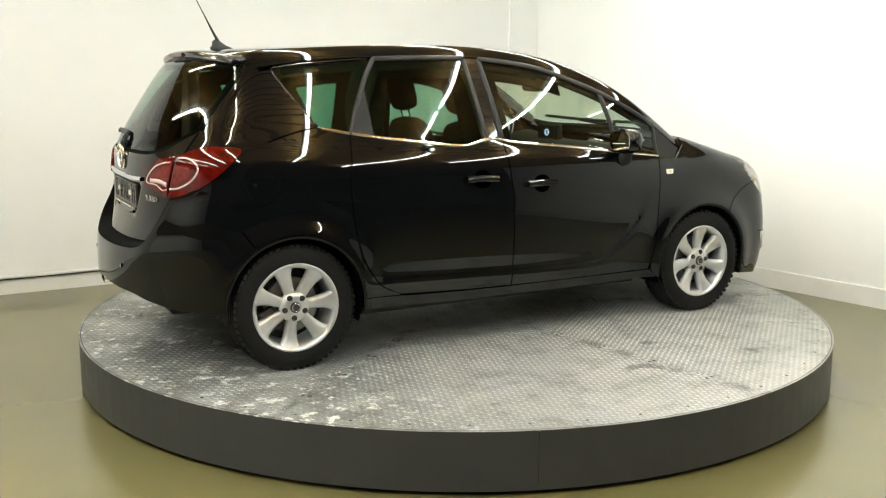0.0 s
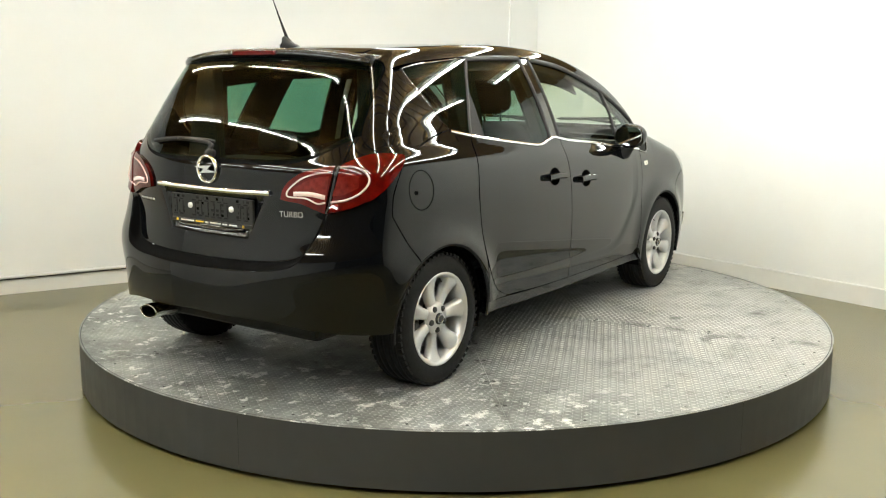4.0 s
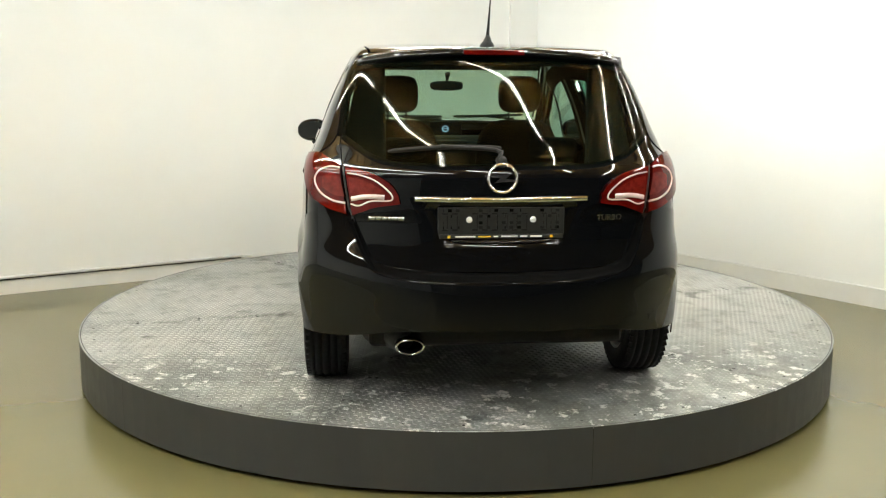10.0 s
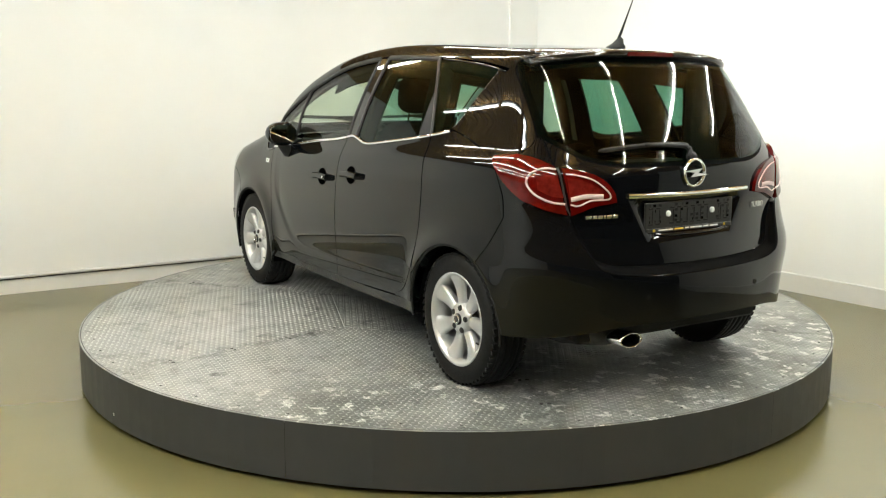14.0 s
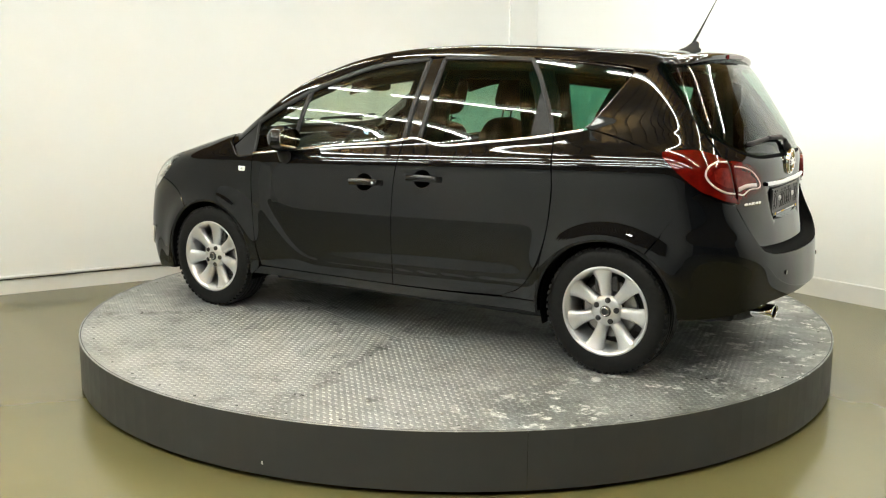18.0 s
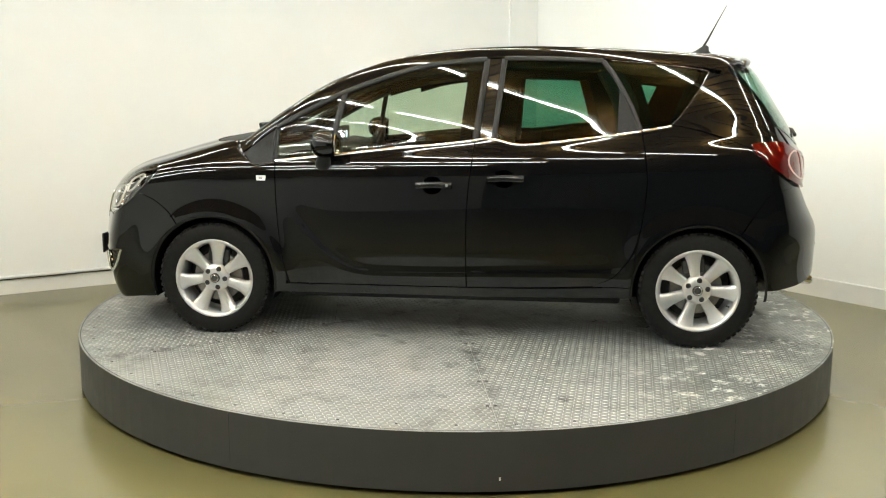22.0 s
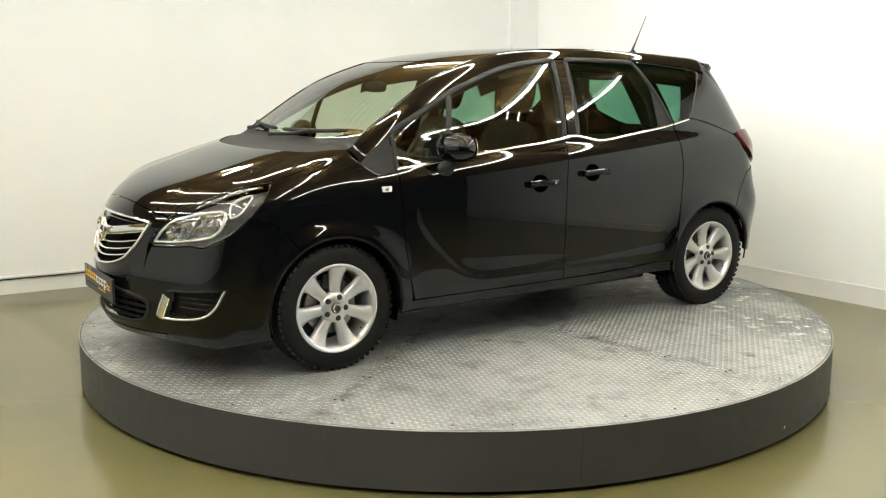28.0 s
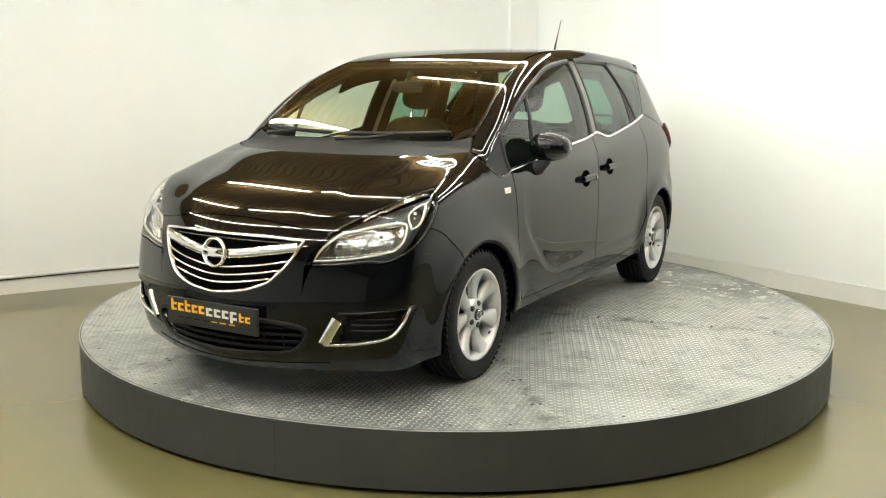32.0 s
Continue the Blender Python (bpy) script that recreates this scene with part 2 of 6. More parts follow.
def tube_along(bm, pts, radius, n=8, ends=True):
    """A round bar through points; radius may be a list."""
    pts = [Vector(q) for q in pts]
    rings = []
    for i, q in enumerate(pts):
        d = (pts[min(i + 1, len(pts) - 1)] - pts[max(i - 1, 0)]).normalized()
        side = d.cross(Vector((0.13, 0.27, 0.95))).normalized()
        up = d.cross(side)
        r = radius[i] if isinstance(radius, (list, tuple)) else radius
        rings.append([bm.verts.new(q + (side * math.cos(2 * math.pi * k / n) + up * math.sin(2 * math.pi * k / n)) * r) for k in range(n)])
    for a, b in zip(rings, rings[1:]):
        for k in range(n):
            bm.faces.new((a[k], a[(k + 1) % n], b[(k + 1) % n], b[k]))
    if ends:
        bm.faces.new(rings[0][::-1])
        bm.faces.new(rings[-1])
    return bm


def slab(bm, outline, z0, z1):
    """An upright prism over a plan outline."""
    lo = [bm.verts.new((x, y, z0)) for x, y in outline]
    hi = [bm.verts.new((x, y, z1)) for x, y in outline]
    n = len(outline)
    bm.faces.new(lo[::-1])
    bm.faces.new(hi)
    for i in range(n):
        bm.faces.new((lo[i], lo[(i + 1) % n], hi[(i + 1) % n], hi[i]))
    bmesh.ops.recalc_face_normals(bm, faces=bm.faces)
    return bm


def thing(name, label, category, group=""):
    ob = new(name)
    ob.empty_display_size = 0.2
    return tagged(ob, label, category, group)


# ---- the room ----
CORNER = Vector((0.807, 4.12, 0))
LEFT_DIR = Vector((-0.851, -0.525, 0)).normalized()
RIGHT_DIR = Vector((0.634, -0.773, 0)).normalized()
LEFT_END, RIGHT_END = CORNER + LEFT_DIR * 11.0, CORNER + RIGHT_DIR * 11.3
HEIGHT = 2.905


def wall(name, a, b, inward, z0, z1, thick, material, label):
    """A straight wall from a to b; its face lies on the line, its body behind it."""
    out = -inward * thick
    bm = slab(bmesh.new(), [(a.x, a.y), (b.x, b.y), (b.x + out.x, b.y + out.y), (a.x + out.x, a.y + out.y)], z0, z1)
    return tagged(part(name, bm, material, None), label, "wall", kind="structure")


LEFT_IN, RIGHT_IN = Vector((0.525, -0.851, 0)).normalized(), Vector((-0.773, -0.634, 0)).normalized()
wall("wall_left", CORNER + LEFT_DIR * -0.2, LEFT_END, LEFT_IN, 0, HEIGHT, 0.2, WALL, "smooth white painted studio wall")
wall("wall_right", CORNER, RIGHT_END, RIGHT_IN, 0, HEIGHT, 0.2, WALL, "smooth white painted studio wall")
RETURN_END = LEFT_END + LEFT_IN * 13.0
wall("wall_return", LEFT_END, RETURN_END, -LEFT_DIR, 0, HEIGHT, 0.2, WALL, "smooth white painted studio wall")
bm = slab(bmesh.new(), [(q.x, q.y) for q in (CORNER + LEFT_IN * -0.01, CORNER + LEFT_DIR * 0.33 + LEFT_IN * -0.01, CORNER + LEFT_DIR * 0.33 + LEFT_IN * 0.03, CORNER + LEFT_IN * 0.03)], 0, HEIGHT)
tagged(part("wall_pier", bm, WALL, None), "flat white wall pier in the studio corner", "wall", kind="structure")
BACK_Y = -13.4
bm = bmesh.new()
slab(bm, [(-14, BACK_Y - 0.2), (14, BACK_Y - 0.2), (14, 6), (-14, 6)], -0.2, 0.0)
tagged(part("floor", bm, FLOOR, None), "glossy olive-beige coated studio floor", "floor", kind="structure")
# unseen walls added round the hall; its lack of light is put into their dark colour
wall("wall_back", Vector((-14, BACK_Y, 0)), Vector((14, BACK_Y, 0)), Vector((0, 1, 0)), 0, HEIGHT, 0.2, DARK_WALL, "unseen dark wall, standing for the unlit hall")
wall("wall_side_west", Vector((-12, BACK_Y, 0)), Vector((-12, 4, 0)), Vector((1, 0, 0)), 0, HEIGHT, 0.2, DARK_WALL, "unseen dark wall, standing for the unlit hall")
wall("wall_side_east", Vector((12, 4, 0)), Vector((12, BACK_Y, 0)), Vector((-1, 0, 0)), 0, HEIGHT, 0.2, DARK_WALL, "unseen dark wall, standing for the unlit hall")


def skirting(name, a, b, inward, height):
    """Baseboard with a rounded cap along its top."""
    bm = bmesh.new()
    o = inward * 0.014
    slab(bm, [(a.x, a.y), (b.x, b.y), (b.x + o.x, b.y + o.y), (a.x + o.x, a.y + o.y)], 0, height)
    base = tagged(part(name, bm, SKIRTING, None), "off-white baseboard with a pale cap", "baseboard", kind="structure")
    bm = bmesh.new()
    o = inward * 0.006
    tube_along(bm, [a + o + Vector((0, 0, height)), b + o + Vector((0, 0, height))], 0.009, 10)
    part("cap", bm, WHITE_METAL, base, smooth=True)
    return base


skirting("baseboard_left", CORNER, LEFT_END, LEFT_IN, 0.128)
skirting("baseboard_right", CORNER, RIGHT_END, RIGHT_IN, 0.145)


def wall_rail():
    """A white round rail in front of the left baseboard, over a dark strip."""
    end = Vector((-1.912, 2.445, 0)) + LEFT_IN * 0.03
    start = LEFT_END + LEFT_IN * 0.03
    rail = thing("wall_rail", "white round rail fixed low along the studio wall", "rail")
    bm = bmesh.new()
    tube_along(bm, [start + Vector((0, 0, 0.139)), end + Vector((0, 0, 0.139))], 0.013, 12)
    part("rail_tube", bm, WHITE_METAL, rail, smooth=True)
    bm = bmesh.new()
    o = LEFT_IN * -0.014
    slab(bm, [(start.x, start.y), (end.x, end.y), (end.x + o.x, end.y + o.y), (start.x + o.x, start.y + o.y)], 0.119, 0.128)
    part("rail_strip", bm, LINE_DARK, rail, "dark strip under the rail")
    return rail


wall_rail()
def curve(*pts):
    """A smooth function through the given (u, v) points."""
    u = np.array([q[0] for q in pts], float)
    v = np.array([q[1] for q in pts], float)
    if u[0] > u[-1]:
        u, v = u[::-1], v[::-1]
    n, h = len(u), np.diff(u)
    A, r = np.zeros((n, n)), np.zeros(n)
    A[0, 0] = A[-1, -1] = 1
    for i in range(1, n - 1):
        A[i, i - 1 : i + 2] = h[i - 1], 2 * (h[i - 1] + h[i]), h[i]
        r[i] = 6 * ((v[i + 1] - v[i]) / h[i] - (v[i] - v[i - 1]) / h[i - 1])
    m = np.linalg.solve(A, r)
    s0 = (v[1] - v[0]) / h[0] - h[0] * m[1] / 6
    s1 = (v[-1] - v[-2]) / h[-1] + h[-1] * m[-2] / 6

    def f(x):
        x = np.asarray(x, float)
        i = np.clip(np.searchsorted(u, x) - 1, 0, n - 2)
        k = h[i]
        p, q = (u[i + 1] - x), (x - u[i])
        inside = (m[i] * p**3 + m[i + 1] * q**3) / (6 * k) + (v[i] / k - m[i] * k / 6) * p + (v[i + 1] / k - m[i + 1] * k / 6) * q
        return np.where(x < u[0], v[0] + (x - u[0]) * s0, np.where(x > u[-1], v[-1] + (x - u[-1]) * s1, inside))
    return f


HUB_X, HUB_Z, HUB_Y = 1.322, 0.312, 0.8
waist = curve((-2.2, 0.68), (-1.9, 0.785), (-1.65, 0.836), (-1.4, 0.8616), (-1.0, 0.8768), (-0.6, 0.8856), (-0.25, 0.888), (0.1, 0.8856), (0.5, 0.8768), (0.8, 0.866), (1.1, 0.8516), (1.4, 0.842), (1.7, 0.828), (1.95, 0.785), (2.3, 0.68))
lean = curve((0.1, -0.0500), (0.2, -0.0265), (0.3, -0.0145), (0.4, -0.0062), (0.5, -0.0013), (0.6, 0.0003), (0.7, -0.0005), (0.8, -0.0039), (0.88, -0.0099), (0.94, -0.0179), (0.97, -0.0239), (1, -0.0335), (1.03, -0.0470), (1.06, -0.0602), (1.1, -0.0732), (1.17, -0.0939), (1.25, -0.1219), (1.33, -0.1549), (1.4, -0.1880), (1.5, -0.2420), (1.6, -0.3035))
spine = curve((2.4, 0.6600), (2.2, 0.7800), (2.05, 0.8600), (1.9, 0.9250), (1.7, 0.9870), (1.5, 1.0460), (1.4, 1.0700), (1.3, 1.0890), (1.25, 1.0970), (1.23, 1.1015), (1.21, 1.1140), (1.17, 1.1420), (1.1, 1.1888), (1.05, 1.2220), (0.9, 1.3180), (0.75, 1.4010), (0.58, 1.4670), (0.4, 1.5210), (0.2, 1.5620), (0, 1.5860), (-0.2, 1.5990), (-0.45, 1.6050), (-0.7, 1.6000), (-1, 1.5880), (-1.3, 1.5720), (-1.6, 1.5540), (-1.9, 1.5240))
bow = curve((2.3, 0.2), (1.2, 0.15), (0.6, 0.13), (0.1, 0.04), (-0.2, 0.0), (-2, 0.0))
crown = curve((2.3, 0.02), (1.2, 0.03), (0.6, 0.03), (-0.2, 0.035), (-1.9, 0.045))
gate_line = curve((0.1, -1.94), (0.4, -1.98), (0.60, -1.992), (0.70, -1.968), (0.8, -1.951), (0.9, -1.949), (0.98, -1.946), (1.03, -1.941), (1.07, -1.923), (1.15, -1.882), (1.25, -1.822), (1.35, -1.757), (1.45, -1.69), (1.52, -1.645), (1.6, -1.592))
bumper_line = curve((0.1, -2.020), (0.2, -2.050), (0.3, -2.066), (0.42, -2.071), (0.52, -2.067), (0.61, -2.055), (0.72, -2.015), (0.85, -1.965), (1.0, -1.92))
nose = curve((0.1, 2.125), (0.2, 2.185), (0.3, 2.214), (0.4, 2.225), (0.52, 2.22), (0.62, 2.2), (0.72, 2.175), (0.8, 2.145), (0.95, 2.06))


wrap = curve((0.1, 0.5), (0.5, 0.5), (0.65, 0.4), (0.9, 0.32), (1.1, 0.38), (1.5, 0.42))


crease = curve((0.90, 0.74), (0.80, 0.62), (0.70, 0.515), (0.60, 0.435), (0.50, 0.398), (0.35, 0.388), (-0.1, 0.395), (-0.9, 0.42))


def smooth_max(a, b, k):
    h = np.maximum(k - np.abs(a - b), 0) / k
    return np.maximum(a, b) + h**3 * k / 6


def falling(v):
    """A smooth step from one down to nought."""
    return 1 / (1 + np.exp(np.clip(v, -40, 40)))


def body(P):
    """Signed measure of the body's outer skin: below zero inside."""
    x, y, z = P[:, 0], np.abs(P[:, 1]), P[:, 2]
    r = np.hypot(np.abs(x) - HUB_X, z - HUB_Z)
    flare = 0.024 * np.exp(-((r - 0.36) / 0.08) ** 2) * np.clip((0.95 - z) / 0.3, 0, 1)
    # the shoulder rises with the belt line towards the tail
    rise = 0.045 * np.clip(x, -1.7, 1.2) * np.exp(-((z - 0.98) / 0.17) ** 4)
    side = y - waist(x) - lean(z + rise) - flare
    up = z - crease(x)
    side = side + 0.0085 / (1 + np.exp(-up / 0.013)) * np.exp(-np.maximum(up, 0) / 0.13) * np.clip((0.88 - x) / 0.08, 0, 1) * np.clip((x + 0.98) / 0.1, 0, 1)
    xb = x + bow(x) * y * y
    slope = (spine(xb + 0.02) - spine(xb - 0.02)) / 0.04
    # the bonnet steps down outside its two creases
    ridge = 0.010 / (1 + np.exp(-np.clip((y - 0.36 - (2.05 - x) * 0.24) / 0.022, -40, 40))) * np.clip((x - 1.25) / 0.15, 0, 1) * np.clip((2.1 - x) / 0.15, 0, 1)
    top = (z - spine(xb) + crown(x) * y * y + ridge) / np.sqrt(1 + slope * slope)
    shelf = 0.603 + 0.45 * y**4 + 0.0345 * np.log1p(np.exp(np.clip((y - 0.555) / 0.015, -40, 40)))
    mix = 1 / (1 + np.exp(np.clip((z - shelf) / 0.004, -40, 40)))
    edge = np.minimum(np.minimum((0.905 - z) / 0.008, (z - 0.744) / 0.008), (0.235 + (z - 0.744) * 0.58 - y) / 0.011)
    recess = 0.02 / (1 + np.exp(-np.clip(edge, -40, 40)))
    back = gate_line(z) + mix * np.minimum(bumper_line(z) - gate_line(z), 0) + wrap(z) * y**2.6 + recess - x
    lean_b = (gate_line(z + 0.02) - gate_line(z - 0.02)) / 0.04
    back = back / np.sqrt(1 + lean_b * lean_b)
    front = x - nose(z) + 0.62 * y * y - 0.28 * y**4
    f = smooth_max(side, top, 0.15 - 0.08 * np.clip((z - 1.05) / 0.25, 0, 1))
    f = smooth_max(f, back, 0.17)
    # the bumper stands out round the tail's corners
    f = f - 0.024 * falling((x + 1.63) / 0.045) * falling((z - 0.70) / 0.032) * falling((0.50 - y) / 0.05)
    return smooth_max(f, front, 0.16)


def gradient(P, e=1e-3):
    g = np.empty_like(P)
    for i in range(3):
        d = np.zeros(3)
        d[i] = e
        g[:, i] = (body(P + d) - body(P - d)) / (2 * e)
    return g


def smooth_path(pts, n):
    """n points, evenly spaced, on a smooth line through pts (any dimension)."""
    p = np.array(pts, float)
    if len(p) > 2:
        q = np.vstack([2 * p[0] - p[1], p, 2 * p[-1] - p[-2]])
        out = []
        for i in range(1, len(q) - 2):
            for t in np.linspace(0, 1, 16, endpoint=False):
                a, b, c, d = q[i - 1], q[i], q[i + 1], q[i + 2]
                out.append(0.5 * (2 * b + (c - a) * t + (2 * a - 5 * b + 4 * c - d) * t * t + (3 * b - a - 3 * c + d) * t**3))
        p = np.vstack([out, p[-1:]])
    return even(p, n)


def even(p, n):
    s = np.concatenate([[0], np.cumsum(np.linalg.norm(np.diff(p, axis=0), axis=1))])
    u = np.linspace(0, s[-1], n)
    return np.stack([np.interp(u, s, p[:, k]) for k in range(p.shape[1])], 1)


def meet(start, way, reach):
    """Where rays from inside leave the body."""
    lo, hi = np.zeros(len(start)), np.full(len(start), float(reach))
    for _ in range(34):
        mid = (lo + hi) / 2
        inside = body(start + mid[:, None] * way) < 0
        lo, hi = np.where(inside, mid, lo), np.where(inside, hi, mid)
    return start + lo[:, None] * way


def side(*pts, n=40):
    """A line on the body's left side through points (x, z)."""
    p = smooth_path(pts, n)
    return meet(np.stack([p[:, 0], np.full(n, 0.05), p[:, 1]], 1), np.array([0, 1.0, 0]), 1.3)


def above(*pts, n=40):
    """A line on the body seen from above through points (x, y)."""
    p = smooth_path(pts, n)
    return meet(np.stack([p[:, 0], p[:, 1], np.full(n, 0.55)], 1), np.array([0, 0, 1.0]), 1.5)


def behind(*pts, n=40):
    """A line on the body's tail through points (y, z)."""
    p = smooth_path(pts, n)
    return meet(np.stack([np.full(n, -0.9), p[:, 0], p[:, 1]], 1), np.array([-1.0, 0, 0]), 1.6)


def ahead(*pts, n=40):
    """A line on the body's nose through points (y, z)."""
    p = smooth_path(pts, n)
    return meet(np.stack([np.full(n, 1.2), p[:, 0], p[:, 1]], 1), np.array([1.0, 0, 0]), 1.6)


def settle(P, rounds=7):
    """Moves points along the slope onto the skin."""
    P = np.array(P, float)
    for _ in range(rounds):
        g = gradient(P)
        P = P - (body(P) / np.maximum((g * g).sum(1), 1e-6))[:, None] * g
    return P


def free(*pts, n=40):
    """A line on the skin through points near it."""
    return settle(smooth_path(pts, n))


def join(*lines, n=60):
    return even(np.vstack(lines), n)


def both(line):
    """A line from the left side carried on over the middle to the right."""
    return np.vstack([line, line[::-1] * [1, -1, 1]])


def grid(low, high, left, right, n=30, m=20):
    """A net of n by m points on the skin between four lines: low and high run left to right, left and right from low to high."""
    a, b, c, d = even(low, n), even(high, n), even(left, m), even(right, m)
    u, v = np.linspace(0, 1, n)[:, None, None], np.linspace(0, 1, m)[None, :, None]
    P = (1 - v) * a[:, None] + v * b[:, None] + (1 - u) * c[None] + u * d[None]
    P = P - ((1 - u) * (1 - v) * a[0] + u * (1 - v) * a[-1] + (1 - u) * v * b[0] + u * v * b[-1])
    Q = settle(P.reshape(-1, 3))
    return Q.reshape(n, m, 3)


def skin_normal(P):
    g = gradient(P)
    return g / np.linalg.norm(g, axis=1)[:, None]


def panel(name, nets, material, parent, label="", thick=0.02, lift=0.0, gap="lrbt", mirror=False, cut=None, width=0.003, sheet=False):
    """A sheet of one or more nets, with turned-in edges. gap: the edges (left, right, bottom, top) that stand back from their neighbours."""
    verts, norms, faces = [], [], []
    for net in nets if isinstance(nets, list) else [nets]:
        G = net.copy()
        n, m = G.shape[:2]

        def back_off(edge, nxt):
            d = nxt - edge
            return edge + d / np.maximum(np.linalg.norm(d, axis=1), 1e-6)[:, None] * width
        if "l" in gap:
            G[0] = back_off(G[0], G[1])
        if "r" in gap:
            G[-1] = back_off(G[-1], G[-2])
        if "b" in gap:
            G[:, 0] = back_off(G[:, 0], G[:, 1])
        if "t" in gap:
            G[:, -1] = back_off(G[:, -1], G[:, -2])
        P = G.reshape(-1, 3)
        N = skin_normal(P)
        out, back = P + N * lift, P + N * (lift - thick)
        keep = np.ones((n - 1, m - 1), bool)
        if cut is not None:
            mid = (G[:-1, :-1] + G[1:, 1:]) / 2
            keep = ~cut(mid.reshape(-1, 3)).reshape(n - 1, m - 1)
        base = len(verts)
        flip = np.dot(np.cross(P[m] - P[0], P[1] - P[0]) + np.cross(P[-1 - m] - P[-1], P[-2] - P[-1]), N[0] + N[-1]) < 0
        k = n * m
        verts += list(out) + list(back)
        norms += list(N) + list(-N)
        for i in range(n - 1):
            for j in range(m - 1):
                if keep[i, j]:
                    q = [base + i * m + j, base + (i + 1) * m + j, base + (i + 1) * m + j + 1, base + i * m + j + 1]
                    faces.append(q[::-1] if flip else q)
                    if not sheet:
                        q = [v + k for v in q]
                        faces.append(q if flip else q[::-1])
        rim = [i * m for i in range(n)] + [(n - 1) * m + j for j in range(1, m)] + [i * m + m - 1 for i in range(n - 2, -1, -1)] + [j for j in range(m - 2, 0, -1)]
        if sheet:
            continue
        b2, L = len(verts), len(rim)
        centre = P.mean(0)
        for idx in rim:
            o = P[idx] - centre
            o = o - N[idx] * np.dot(o, N[idx])
            o = o / max(np.linalg.norm(o), 1e-6)
            verts += [out[idx], back[idx]]
            norms += [o, o]
        for i in range(L):
            a, b = b2 + 2 * i, b2 + 2 * ((i + 1) % L)
            q = [a, b, b + 1, a + 1]
            faces.append(q if flip else q[::-1])
    verts, norms = np.array(verts), np.array(norms)
    if mirror:
        verts, norms = verts * [1, -1, 1], norms * [1, -1, 1]
        faces = [f[::-1] for f in faces]
    return mesh_ob(name, verts, faces, material, parent, label, norms)


def strip(name, line, width, height, material, parent, label="", lift=0.0, mirror=False, closed=False, slant=None):
    """A moulding along a line on the skin, rounded across."""
    P = np.array(line, float)
    if closed:
        P = np.vstack([P, P[:1]])
    n = len(P)
    N = skin_normal(P)
    T = np.gradient(P, axis=0)
    if closed:
        T[0] = T[-1] = P[1] - P[-2]
    T /= np.maximum(np.linalg.norm(T, axis=1), 1e-9)[:, None]
    S = np.cross(N, T)
    S /= np.maximum(np.linalg.norm(S, axis=1), 1e-9)[:, None]
    cross = [(-0.5, -0.6), (-0.5, 0.55), (-0.36, 0.9), (0, 1.0), (0.36, 0.9), (0.5, 0.55), (0.5, -0.6)]
    nv = [(-1, 0), (-0.9, 0.4), (-0.45, 0.9), (0, 1), (0.45, 0.9), (0.9, 0.4), (1, 0)]
    verts, norms, faces = [], [], []
    for i in range(n):
        for (a, h), (p, q) in zip(cross, nv):
            verts.append(P[i] + S[i] * a * width + N[i] * (lift + h * height))
            norms.append(S[i] * p + N[i] * q)
    k = len(cross)
    for i in range(n - 1):
        for j in range(k - 1):
            faces.append([i * k + j, i * k + j + 1, (i + 1) * k + j + 1, (i + 1) * k + j])
    if not closed:
        faces += [list(range(k)), list(range((n - 1) * k, n * k))[::-1]]
    verts, norms = np.array(verts), np.array(norms)
    norms /= np.linalg.norm(norms, axis=1)[:, None]
    a, b, c = verts[faces[2][0]], verts[faces[2][1]], verts[faces[2][2]]
    if np.dot(np.cross(b - a, c - a), norms[faces[2][0]]) < 0:
        faces = [f[::-1] for f in faces]
    if mirror:
        verts, norms = verts * [1, -1, 1], norms * [1, -1, 1]
        faces = [f[::-1] for f in faces]
    return mesh_ob(name, verts, faces, material, parent, label, norms)


def inside_polygon(u, v, poly):
    hit = np.zeros(len(u), bool)
    for (a, b), (c, d) in zip(poly, poly[1:] + poly[:1]):
        cross = (b > v) != (d > v)
        hit ^= cross & (u < (c - a) * (v - b) / (d - b + 1e-12) + a)
    return hit


def ring(x0, z0, r, a0, a1, n=40):
    """An arc round a hub on the body's left side, from angle a0 to a1 in degrees."""
    a = np.radians(np.linspace(a0, a1, n))
    return side(*[(x0 + r * math.cos(t), z0 + r * math.sin(t)) for t in a], n=n)


# ---- the car ----
car = thing("car", "black five-door family car with tinted rear windows, parked on the turntable", "car")
ARCH = 0.358
FX, RX, HZ = 1.322, -1.322, 0.312

BELT = [(0.963, 0.972), (0.575, 1.015), (0.2, 1.057), (-0.131, 1.094), (-0.213, 1.103), (-0.29, 1.085), (-0.365, 1.073), (-0.46, 1.078), (-0.701, 1.107), (-0.977, 1.144), (-1.153, 1.176)]
TOPLINE = [(1.156, 1.02), (0.965, 1.152), (0.78, 1.252), (0.595, 1.342), (0.40, 1.415), (0.212, 1.474), (0.0, 1.508), (-0.2, 1.526), (-0.5, 1.528), (-0.8, 1.518), (-1.1, 1.496), (-1.30, 1.473), (-1.42, 1.452)]
FRONT_GAP = [(0.885, 0.302), (0.925, 0.45), (0.947, 0.637), (0.958, 0.83), (0.963, 0.968)]
MID_GAP = [(-0.092, 0.306), (-0.087, 0.45), (-0.087, 0.64), (-0.098, 0.85), (-0.128, 1.09)]
REAR_GAP = [(-0.76, 0.328), (-0.865, 0.376), (-0.93, 0.45), (-0.975, 0.53), (-1.01, 0.66), (-1.027, 0.80), (-1.03, 0.92), (-1.002, 1.145)]


def between(pts, x0, x1):
    """The stretch of a side line of points (x, z) from x0 to x1."""
    f = curve(*pts)
    return [(x, float(f(x))) for x in np.linspace(x0, x1, 14)]


